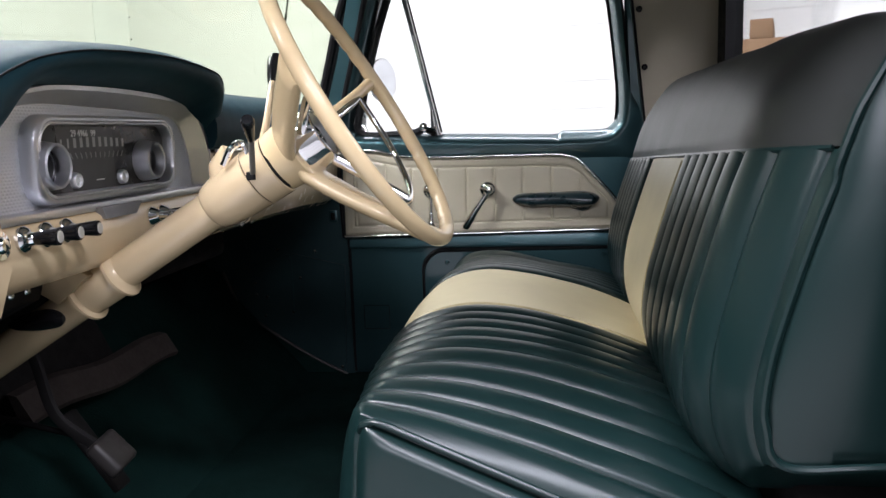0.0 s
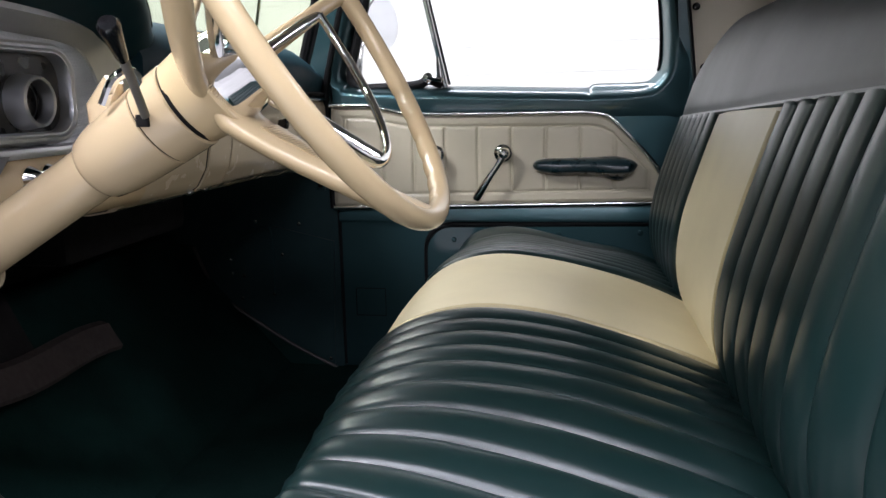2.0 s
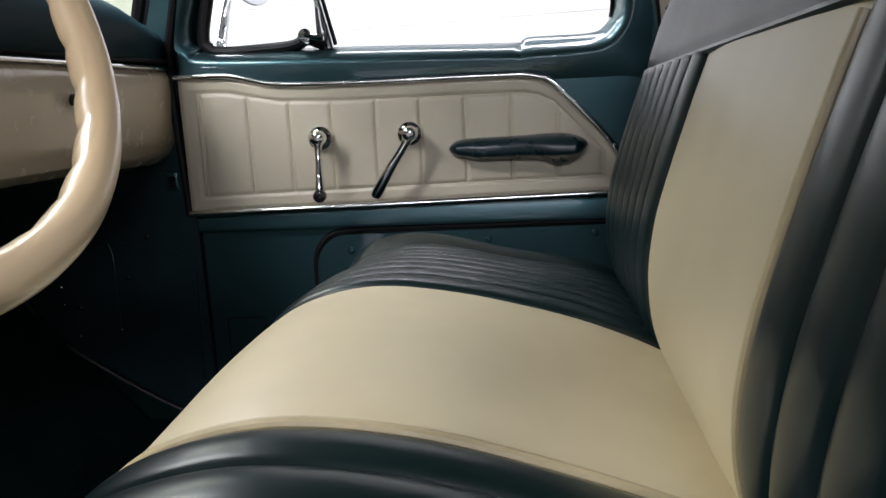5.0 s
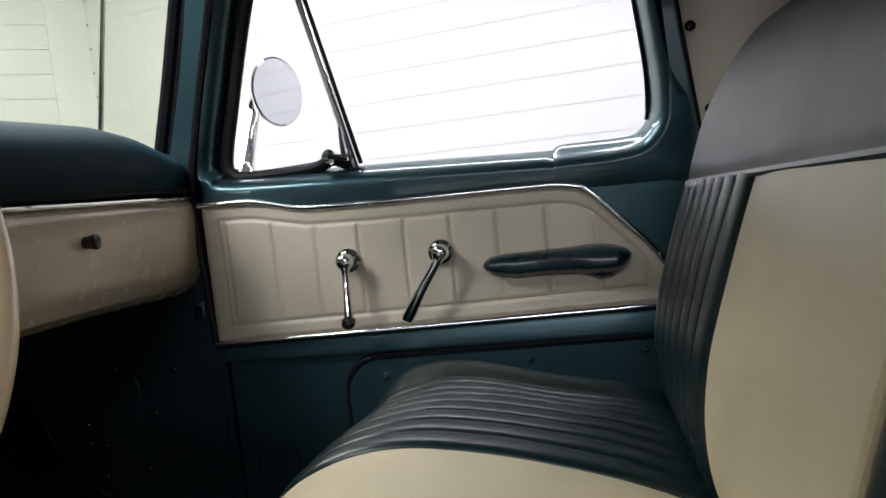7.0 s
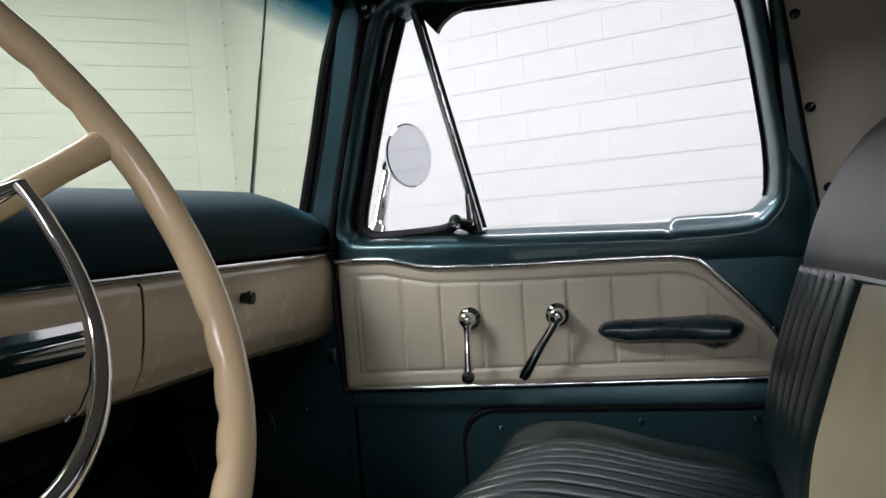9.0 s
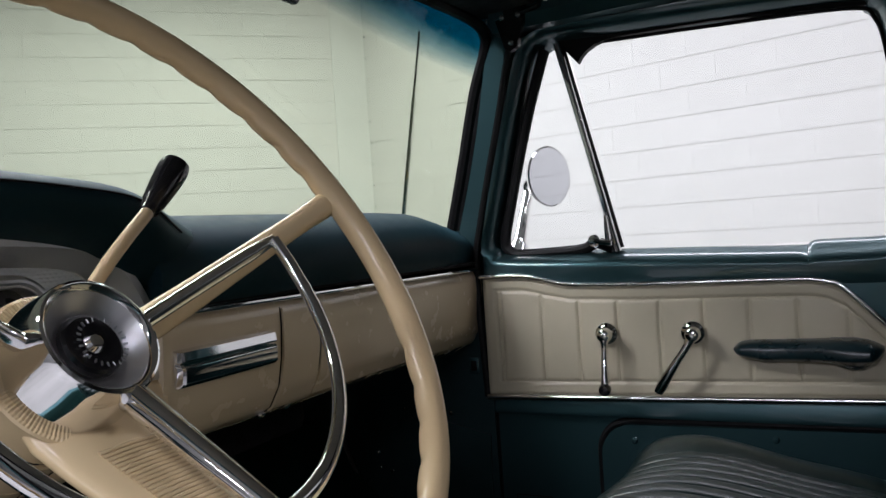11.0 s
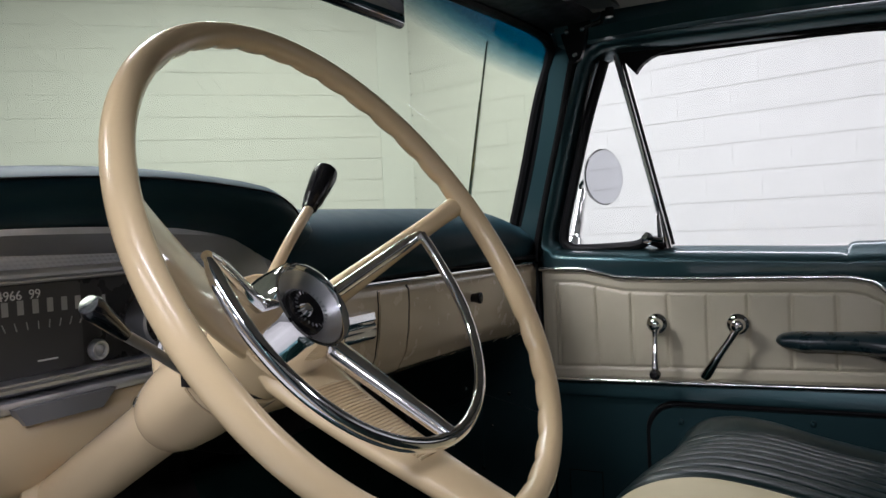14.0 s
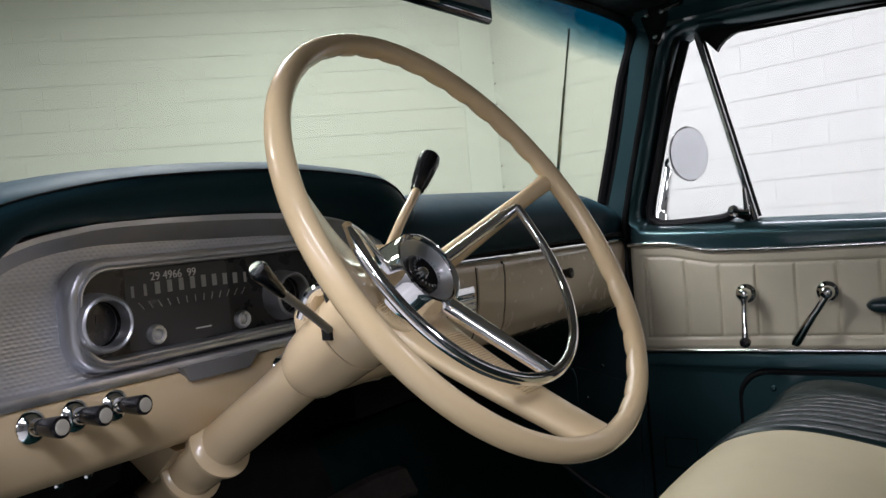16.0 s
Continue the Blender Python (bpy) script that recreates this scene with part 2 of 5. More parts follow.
def tube(path, radius, seg=10, closed=False, flat=1.0, up=(0, 0, 1), bm=None):
    """Sweeps a round or flattened section along a path. radius: a number or one for each point."""
    bm = bm or bmesh.new()
    pts = [Vector(q) for q in path]
    n = len(pts)
    rad = radius if isinstance(radius, (list, tuple)) else [radius] * n
    rings = []
    side = None
    for i, p in enumerate(pts):
        if closed:
            d = pts[(i + 1) % n] - pts[i - 1]
        else:
            d = pts[min(i + 1, n - 1)] - pts[max(i - 1, 0)]
        d.normalize()
        if side is None:
            u = Vector(up)
            if abs(u.dot(d)) > 0.95:
                u = Vector((0, 1, 0)) if abs(d.y) < 0.9 else Vector((1, 0, 0))
            side = d.cross(u).normalized()
        side = (side - d * side.dot(d)).normalized()
        top = side.cross(d)
        rings.append([bm.verts.new(p + rad[i] * (math.cos(2 * math.pi * k / seg) * side * flat + math.sin(2 * math.pi * k / seg) * top)) for k in range(seg)])
    for i in range(n if closed else n - 1):
        a, b = rings[i], rings[(i + 1) % n]
        for k in range(seg):
            bm.faces.new((a[k], a[(k + 1) % seg], b[(k + 1) % seg], b[k]))
    if not closed:
        bm.faces.new(rings[0][::-1])
        bm.faces.new(rings[-1])
    return bm


def loft(sections, caps=True, bm=None, closed=True):
    """Joins equally long outlines of 3D points into a skin."""
    bm = bm or bmesh.new()
    rows = [[bm.verts.new(q) for q in s] for s in sections]
    n = len(rows[0])
    for a, b in zip(rows, rows[1:]):
        for k in range(n if closed else n - 1):
            bm.faces.new((a[k], a[(k + 1) % n], b[(k + 1) % n], b[k]))
    if caps:
        bm.faces.new(rows[0][::-1])
        bm.faces.new(rows[-1])
    return bm


def slab(fn, us, vs, depth):
    """A skin fn(u, v) -> point, thickened by the vector depth into a closed slab."""
    bm = bmesh.new()
    d = Vector(depth)
    f = [[bm.verts.new(Vector(fn(u, v))) for v in vs] for u in us]
    g = [[bm.verts.new(Vector(fn(u, v)) + d) for v in vs] for u in us]
    nu, nv = len(us), len(vs)
    for i in range(nu - 1):
        for j in range(nv - 1):
            bm.faces.new((f[i][j], f[i + 1][j], f[i + 1][j + 1], f[i][j + 1]))
            bm.faces.new((g[i][j], g[i][j + 1], g[i + 1][j + 1], g[i + 1][j]))
    for i in range(nu - 1):
        for j in (0, nv - 1):
            bm.faces.new((f[i][j], g[i][j], g[i + 1][j], f[i + 1][j]))
    for j in range(nv - 1):
        for i in (0, nu - 1):
            bm.faces.new((f[i][j], f[i][j + 1], g[i][j + 1], g[i][j]))
    return bm


def span(a, b, n):
    return [a + (b - a) * i / (n - 1) for i in range(n)]


def step(a, b, v):
    t = min(max((v - a) / (b - a), 0.0), 1.0)
    return t * t * (3 - 2 * t)


def lerp_line(points, v):
    """Piecewise straight y(v) through (v, y) pairs."""
    for (a, p), (b, q) in zip(points, points[1:]):
        if v <= b:
            return p + (q - p) * max(0.0, (v - a) / (b - a))
    return points[-1][1]


def screw(parent, place, way, r=0.006, name="screw", material=None):
    bm = lathe([(0, 0.004), (r * 0.6, 0.0036), (r, 0.0015), (r, -0.002)], place, way, 12)
    return part(name, bm, material or M_BRIGHT, parent)


# ---- garage ----
CORNER = Vector((-3.2, 5.95, 0))
ALONG_FRONT, ALONG_SIDE = Vector((-0.713, -0.701, 0)).normalized(), Vector((0.961, -0.276, 0)).normalized()
IN_FRONT, IN_SIDE = Vector((0.701, -0.713, 0)).normalized(), Vector((-0.276, -0.961, 0)).normalized()
ROOM_H, COURSE, JOINT0 = 4.0, 0.2, 0.03


def wall_core(name, start, along, inward, length, back, material, label):
    """A straight wall of real thickness whose inner face lies `back` behind the line."""
    bm = bmesh.new()
    q = [start - inward * back, start + along * length - inward * back, start + along * length - inward * (back + 0.2), start - inward * (back + 0.2)]
    lo, hi = [bm.verts.new(p) for p in q], [bm.verts.new(p + Vector((0, 0, ROOM_H))) for p in q]
    bm.faces.new(lo), bm.faces.new(hi[::-1])
    for i in range(4):
        bm.faces.new((lo[i], lo[(i + 1) % 4], hi[(i + 1) % 4], hi[i]))
    ob = part(name, bm, material)
    return tagged(ob, label, "wall", kind="structure")


wall_front = wall_core("wall_front", CORNER, ALONG_FRONT, IN_FRONT, 9.0, 0.0022, M_MORTAR, "white painted concrete block wall ahead of the truck")
wall_side = wall_core("wall_side", CORNER, ALONG_SIDE, IN_SIDE, 12.5, 0.0010, M_MORTAR, "white painted concrete block wall beside the truck")
far_a, far_b = CORNER + ALONG_FRONT * 9.0, CORNER + ALONG_SIDE * 12.5
far_c, far_d = Vector((6.5, -6.2, 0)), Vector((-8.5, -6.2, 0))
# Unseen closing walls, their dark colour cuts the light thrown back.
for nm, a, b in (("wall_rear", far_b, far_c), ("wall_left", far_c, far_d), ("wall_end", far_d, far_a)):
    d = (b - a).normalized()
    wall_core(nm, a, d, Vector((d.y, -d.x, 0)), (b - a).length, 0.0, M_FARWALL, "plain unseen garage wall, darkened to cut reflected light")
corners = [CORNER, far_b, far_c, far_d, far_a]
for nm, z0, z1, mt, lb in (("floor", -0.1, 0.0, M_CONCRETE, "grey concrete garage floor"), ("ceiling", ROOM_H, ROOM_H + 0.1, M_CEILING, "plain grey garage ceiling")):
    tagged(part(nm, prism([(p.x * 1.03, p.y * 1.03) for p in corners], "z", z0, z1), mt), lb, nm, kind="structure")
tagged(part("pilaster", loft([[CORNER + ALONG_FRONT * u + IN_FRONT * w + Vector((0, 0, z)) for u, w in ((-0.02, -0.02), (0.30, -0.02), (0.30, 0.012), (0.28, 0.018), (-0.02, 0.018))] for z in (0, ROOM_H)]), M_PLASTER),
       "smooth white painted pilaster in the wall corner", "pilaster", kind="structure")

# ---- pickup cab ----
cab = empty("pickup_cab", "dark teal painted steel pickup truck cab shell", "truck cab", (0.3, 0, 0.6))
part("floor_pan", prism([(-0.02, 0.60), (1.08, 0.60), (1.08, 0.635), (-0.02, 0.635)], "y", -0.76, 0.77), M_CARPET, cab, "dark green carpeted floor")
part("toe_board", prism([(-0.02, 0.60), (-0.02, 0.636), (-0.30, 0.95), (-0.34, 0.95), (-0.34, 0.60)], "y", -0.76, 0.77, 0.01), M_CARPET, cab, "dark green carpeted toe board")
# Footwell shade is put into the near-black of firewall and pad.
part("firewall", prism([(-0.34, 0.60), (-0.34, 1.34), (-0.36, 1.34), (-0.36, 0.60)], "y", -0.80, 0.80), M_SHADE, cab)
part("insulation_pad", prism([(-0.335, 1.10), (-0.318, 1.10), (-0.200, 0.860), (-0.225, 0.845)], "y", -0.50, 0.10, 0.006), M_SHADE, cab, "firewall insulation pad, near-black for the shade there")
part("insulation_flap", loft([[(-0.150 - 0.01 * t + a, -0.26 + 0.52 * t, 0.872 - 0.034 * t + 0.006 * math.sin(9 * t) + b) for a, b in ((-0.012, -0.008), (0.006, -0.012), (0.010, -0.004), (-0.014, 0.036), (-0.030, 0.040))] for t in span(0, 1, 15)]), M_FLAP, cab, "torn brown edge of the insulation pad")
part("cowl", prism([(-0.60, 1.31), (-0.60, 1.325), (-0.10, 1.362), (-0.05, 1.355), (-0.05, 1.33)], "y", -0.78, 0.86, 0.006), M_PAINT, cab)
part("rocker", prism([(-0.2, 0.55), (1.08, 0.55), (1.08, 0.637), (-0.2, 0.637)], "y", 0.77, 0.80), M_PAINT, cab)
part("rocker", prism([(-0.2, 0.55), (1.08, 0.55), (1.08, 0.637), (-0.2, 0.637)], "y", -0.82, -0.76), M_PAINT, cab)
for y in (-0.42, 0.42):
    part("frame_rail", box(-0.60, 1.11, y - 0.035, y + 0.035, 0.44, 0.56, 0.008), M_SHADE, cab)
    for x in (-0.45, 0.98):
        part("support_post", box(x - 0.05, x + 0.05, y - 0.05, y + 0.05, 0.0, 0.45, 0.008), M_SHADE, cab)
# kick panels with a drawn crease and screws
kick = part("kick_panel", prism([(-0.36, 0.945), (-0.243, 0.925), (-0.195, 0.818), (-0.131, 0.768), (-0.005, 0.687), (0.100, 0.634), (0.118, 0.625), (0.112, 1.30), (-0.36, 1.30)], "y", 0.762, 0.7675), M_KICK, cab, "teal steel kick panel, darkened for footwell shade")
part("side_carpet", box(-0.36, 0.112, 0.7685, 0.80, 0.60, 1.30), M_CARPET, cab, "dark green carpet on the cowl side")
part("cover_plate", prism([(-0.235, 0.915), (-0.185, 0.822), (-0.125, 0.775), (0.0, 0.694), (0.095, 0.640), (0.105, 0.94), (-0.040, 0.975), (-0.20, 0.925)], "y", 0.7555, 0.7615, 0.0025), M_KICK, kick)
for x, z in ((-0.022, 0.907), (-0.047, 0.811), (-0.120, 0.8545), (-0.084, 0.9856), (0.0225, 0.9806), (-0.236, 0.900), (-0.152, 0.893), (-0.128, 0.80), (0.085, 0.655), (-0.15, 0.86)):
    screw(kick, (x, 0.7555, z), (0, -1, 0), 0.0048)
part("check_wire", tube(smooth_path([(-0.120, 0.752, 0.945), (-0.060, 0.750, 0.973), (-0.046, 0.750, 0.966), (-0.042, 0.751, 0.93), (-0.044, 0.752, 0.815)], 5), 0.0016, 8), M_PAINT, kick)
slot = part("bracket", box(0.068, 0.090, 0.7565, 0.7625, 1.060, 1.092, 0.002), M_PAINT, kick)
# Dark block standing for the shade in the slot.
part("recess", box(0.073, 0.085, 0.7555, 0.7600, 1.066, 1.086, 0.001), M_SHADE, slot)
part("seam_bead", tube(smooth_path([(-0.243, 0.754, 0.925), (-0.195, 0.754, 0.818), (-0.131, 0.754, 0.768), (-0.005, 0.754, 0.687), (0.100, 0.754, 0.634)], 6), 0.0042, 8), M_PEDAL, kick)
part("kick_panel", prism([(-0.36, 0.60), (0.10, 0.60), (0.10, 1.30), (-0.36, 1.30)], "y", -0.80, -0.76), M_KICK, cab)


def pillar(sign):
    """The windscreen pillar, leaning to the rear."""
    secs = []
    for t in span(0, 1, 9):
        x, z = 0.082 + 0.118 * t + 0.012 * math.sin(math.pi * t), 1.29 + 0.46 * t
        y = 0.772 - 0.03 * t
        secs.append([(x + a, sign * (y + b), z) for a, b in ((-0.034, -0.012), (-0.028, -0.022), (0.014, -0.030), (0.021, -0.022), (0.021, 0.03), (-0.034, 0.03))])
    return loft(secs)


part("door_jamb", box(0.095, 0.150, 0.775, 0.81, 0.60, 1.32), M_RUBBER, cab, "black door gap")
part("lock_jamb", box(0.86, 0.93, 0.785, 0.81, 0.60, 1.74), M_RUBBER, cab)
part("lock_gap", loft([[(0.855 - 0.11 * (z - 1.447) + a, y, z) for a, y in ((-0.012, 0.754), (0.012, 0.754), (0.012, 0.80), (-0.012, 0.80))] for z in span(1.24, 1.73, 6)]), M_RUBBER, cab, "black gap behind the door")
part("pillar_filler", loft([[(0.05 + 0.12 * t + a, 0.785 - 0.03 * t + b, 1.30 + 0.45 * t) for a, b in ((-0.02, 0), (0.09, 0), (0.09, 0.02), (-0.02, 0.02))] for t in (0, 1)]), M_RUBBER, cab)
part("windscreen_pillar", pillar(1), M_PAINT, cab)
part("windscreen_pillar", pillar(-1), M_PAINT, cab)
part("pillar_gasket", tube(smooth_path([(0.046, 0.757, 1.33), (0.085, 0.748, 1.46), (0.125, 0.738, 1.60), (0.158, 0.728, 1.680), (0.164, 0.706, 1.708), (0.158, 0.65, 1.722), (0.138, 0.50, 1.731), (0.112, 0.30, 1.737), (0.092, 0.0, 1.740), (0.112, -0.30, 1.737), (0.138, -0.50, 1.731)], 6), 0.011, 8), M_RUBBER, cab)
part("door_seal", tube(smooth_path([(0.112, 0.742, 1.02), (0.104, 0.742, 1.26), (0.122, 0.738, 1.36), (0.172, 0.730, 1.54), (0.222, 0.716, 1.70), (0.29, 0.708, 1.735)], 6), 0.007, 8), M_RUBBER, cab)
part("roof", slab(lambda x, y: (x, y, 1.795 - 0.03 * (y / 0.72) ** 4 - 0.02 * step(0.3, 0.1, x)), span(0.14, 1.12, 12), span(-0.74, 0.74, 17), (0, 0, 0.03)), M_PAINT, cab)
part("headliner", slab(lambda x, y: (x, y, 1.765 - 0.035 * (y / 0.70) ** 4), span(0.26, 1.07, 10), span(-0.66, 0.655, 15), (0, 0, 0.008)), M_HEAD, cab, "grey beige headliner board")
part("header_rail", loft([[(0.125 + 0.08 * abs(y) ** 2 + a, y, 1.744 - 0.012 * (y / 0.7) ** 2 + b) for a, b in ((-0.03, -0.004), (0.02, -0.008), (0.11, 0.0), (0.14, 0.03), (-0.03, 0.03))] for y in span(-0.74, 0.70, 15)]), M_RUBBER, cab)
part("roof_rail", loft([[(x, 0.735 - 0.012 * step(0.3, 0.2, x) + a, 1.722 + b - 0.016 * ((x - 0.5) / 0.4) ** 2) for a, b in ((-0.05, 0.002), (-0.035, -0.018), (-0.005, -0.020), (0.03, 0.01), (0.03, 0.05), (-0.05, 0.05))] for x in span(0.19, 1.08, 14)]), M_PAINT, cab)
part("roof_rail", box(0.15, 1.08, -0.78, -0.70, 1.70, 1.78, 0.012), M_PAINT, cab)
part("lock_pillar", loft([[(x, y, z) for x, y in ((0.861 - 0.05 * (z - 1.447), 0.79), (0.861 - 0.05 * (z - 1.447), 0.750), (0.865 - 0.05 * (z - 1.447), 0.745), (0.882 - 0.11 * (z - 1.447), 0.744), (0.886 - 0.11 * (z - 1.447), 0.749), (0.886 - 0.11 * (z - 1.447), 0.79))] for z in span(0.63, 1.75, 9)]), M_PAINT, cab)
part("lock_pillar", box(0.975, 1.06, -0.80, -0.74, 0.63, 1.75, 0.01), M_PAINT, cab)
liner = part("corner_liner", slab(lambda u, v: (0.895 - 0.04 * v + (0.190 + 0.04 * v) * u, 0.770 - 0.02 * u * u, 0.95 + 0.80 * v), span(0, 1, 5), span(0, 1, 5), (0, 0.012, 0)), M_LINER, cab, "beige board liner behind the door")
for x, z in ((0.905, 1.441), (0.925, 1.317), (0.891, 1.584)):
    screw(liner, (x, 0.768, z), (0, -1, 0), 0.008, "push_button", M_BLACK)
part("seal_strip", tube([(0.8885 - 0.11 * (z - 1.447), 0.753, z) for z in span(0.95, 1.73, 7)], 0.0036, 8), M_RUBBER, cab)
part("corner_liner", box(1.04, 1.08, -0.79, -0.775, 0.95, 1.74), M_LINER, cab)
RW = [(-0.62, 1.395), (-0.60, 1.375), (0.60, 1.375), (0.62, 1.395), (0.62, 1.68), (0.60, 1.70), (-0.60, 1.70), (-0.62, 1.68)]
part("rear_panel", frame_ring([(-0.80, 1.46), (-0.80, 0.60), (0.80, 0.60), (0.80, 1.46), (0.80, 1.68), (0.80, 1.78), (-0.80, 1.78), (-0.80, 1.68)], RW, "x", 1.08, 1.11), M_RUBBER, cab, "dark rear cab panel round the back window")
part("rear_gasket", frame_ring([(y * 1.03, 1.54 + (z - 1.54) * 1.09) for y, z in RW], [(y * 0.995, 1.54 + (z - 1.54) * 0.97) for y, z in RW], "x", 1.070, 1.098, 0.004), M_RUBBER, cab)
rear_glass = part("rear_window_glass", box(1.090, 1.094, -0.615, 0.615, 1.38, 1.695), M_GLASS, cab)


def screen(u, v):
    """The curved windscreen: u along its width, v from base to top."""
    y = -0.758 + 1.516 * u
    bow = (y / 0.745) ** 2
    x0, x1 = -0.17 + 0.21 * bow ** 1.3, 0.075 + 0.085 * bow
    return (x0 + (x1 - x0) * v, y * (1 - 0.03 * v), 1.335 + 0.405 * v)


windscreen = part("windscreen", slab(screen, span(0, 1, 33), span(0, 1, 9), (-0.005, 0, 0.002)), M_WSGLASS, cab, "green tinted windscreen with a blue shade band")
for g in (windscreen, rear_glass):
    g.visible_shadow = False
bracket = part("visor_bracket", prism([(0.195, 1.735), (0.262, 1.735), (0.240, 1.662), (0.226, 1.655), (0.216, 1.662)], "y", 0.676, 0.690, 0.005), M_BLACK, cab, "black three-screw visor bracket")
for x, z in ((0.214, 1.716), (0.245, 1.717), (0.229, 1.670)):
    screw(bracket, (x, 0.675, z), (0, -1, 0), 0.005)

visor = empty("sun_visor", "dark folded-up padded sun visor under the roof", "sun visor", (0.25, 0.4, 1.73))
part("pad", slab(lambda u, v: (0.165 + 0.165 * u, 0.16 + 0.48 * v, 1.736 + 0.006 * math.sin(math.pi * u)), span(0, 1, 7), span(0, 1, 9), (0, 0, 0.016)), M_BOLSTER, visor)
part("rod", tube([(0.305, 0.62, 1.726), (0.29, 0.66, 1.722), (0.245, 0.68, 1.72)], 0.005, 8), M_BLACK, visor)
part("clip", lathe([(0, 0), (0.008, 0), (0.008, 0.016), (0, 0.016)], (0.322, 0.60, 1.712), (0, 0, 1), 10), M_BLACK, visor)

rear_mirror = empty("rear_view_mirror", "dark rounded rear view mirror hanging from the header", "mirror", (0.2, 0, 1.64))
part("housing", box(0.180, 0.194, -0.145, 0.090, 1.612, 1.672, 0.0065, 3), M_BLACK, rear_mirror)
part("mirror_glass", box(0.1935, 0.1955, -0.139, 0.084, 1.618, 1.666, 0.0008), M_MIRROR, rear_mirror)
part("stem", tube([(0.182, -0.02, 1.655), (0.165, -0.02, 1.70), (0.155, -0.02, 1.725)], 0.006, 8), M_CHROME, rear_mirror)

# ---- passenger door ----
door = empty("passenger_door", "closed dark teal passenger door with a beige trim panel", "car door", (0.5, 0.76, 0.65))
PANEL_TOP = [(0.117, 1.250), (0.20, 1.248), (0.245, 1.239), (0.29, 1.230), (0.393, 1.227), (0.50, 1.2267), (0.60, 1.2266), (0.66, 1.2263), (0.689, 1.2255), (0.714, 1.221), (0.738, 1.209), (0.815, 1.128), (0.842, 1.088)]
PANEL_BOT = [(0.117, 1.024), (0.842, 1.037)]
# the inner skin: a soft shoulder under the sill, flat behind the panel, flat below
SKIN = [(1.236, 0.790), (1.235, 0.7444), (1.21, 0.7442), (1.10, 0.744), (1.03, 0.744), (1.018, 0.7425), (0.996, 0.7360), (0.990, 0.7375), (0.988, 0.752), (0.93, 0.752), (0.66, 0.752), (0.64, 0.756)]


def skin(u, v):
    z, y = SKIN[v]
    x0 = 0.127 - 0.012 * step(0.95, 1.28, z)
    x1 = 0.874 + 0.020 * step(1.30, 0.9, z)
    return (x0 + (x1 - x0) * u, y, z)


part("inner_skin", slab(lambda u, v: skin(u, v), span(0, 1, 12), range(len(SKIN)), (0, 0.03, 0)), M_PAINT, door, "dark teal painted inner door skin", 50)
# window frame: outline of the opening and of the frame round it
WIN = [(0.148, 1.318), (0.158, 1.302), (0.180, 1.295), (0.372, 1.290), (0.53, 1.2855), (0.676, 1.2810), (0.688, 1.2830), (0.700, 1.2880), (0.74, 1.2885), (0.80, 1.2895), (0.822, 1.298), (0.836, 1.324), (0.836, 1.40), (0.818, 1.56), (0.806, 1.628), (0.790, 1.650), (0.762, 1.659), (0.56, 1.667), (0.37, 1.671), (0.285, 1.674), (0.258, 1.668), (0.241, 1.650), (0.206, 1.54), (0.169, 1.40)]
OUT = [(0.122, 1.318), (0.120, 1.270), (0.140, 1.222), (0.372, 1.218), (0.53, 1.218), (0.676, 1.218), (0.688, 1.218), (0.700, 1.218), (0.74, 1.218), (0.845, 1.218), (0.882, 1.222), (0.893, 1.322), (0.864, 1.40), (0.847, 1.56), (0.838, 1.640), (0.828, 1.690), (0.77, 1.700), (0.56, 1.708), (0.37, 1.712), (0.27, 1.714), (0.236, 1.706), (0.215, 1.670), (0.178, 1.54), (0.140, 1.40)]


def rolled_frame():
    """The pressed frame: flat on the cabin side, rolled over towards the glass."""
    def dense(loop):
        q = smooth_path([(*p, 0) for p in loop[-2:] + loop + loop[:2]], 5)
        return q[10:10 + 5 * len(loop)]

    secs = []
    for w, o in zip(dense(WIN), dense(OUT)):
        d = o - w
        far = d.length
        row = [(w.x, 0.806, w.y), (w.x, 0.790, w.y)]
        for dist, y in ((0.0016, 0.784), (0.0040, 0.774), (0.0067, 0.764), (0.0098, 0.754), (0.0135, 0.745), (0.0180, 0.7382), (0.0235, 0.7340), (0.0300, 0.7325)):
            p = w + d * min(dist / far, 0.97)
            lip = 0.0072 * step(0.678, 0.699, w.x) * step(0.834, 0.79, w.x) * step(1.31, 1.30, w.y)
            row.append((p.x, y, p.y - lip * step(0.002, 0.010, dist)))
        row += [(o.x, 0.7438, o.y), (o.x, 0.806, o.y)]
        secs.append(row)
    return loft(secs + secs[:1], caps=False)


bm = rolled_frame()
bmesh.ops.remove_doubles(bm, verts=bm.verts[:], dist=1e-6)
part("window_frame", bm, M_PAINT, door, "rounded dark teal window frame", 50)
part("upper_seal", tube(smooth_path([(0.833, 0.788, 1.312), (0.836, 0.786, 1.330), (0.836, 0.784, 1.40), (0.819, 0.780, 1.56), (0.804, 0.778, 1.632), (0.764, 0.778, 1.656), (0.56, 0.778, 1.664), (0.37, 0.778, 1.668)], 6), 0.0034, 8), M_RUBBER, door)
part("header_rubber", prism([(0.3215, 1.634), (0.327, 1.643), (0.337, 1.653), (0.352, 1.662), (0.372, 1.668), (0.40, 1.671), (0.56, 1.670), (0.80, 1.655), (0.80, 1.688), (0.30, 1.700), (0.285, 1.678)], "y", 0.768, 0.785, 0.004), M_RUBBER, door)
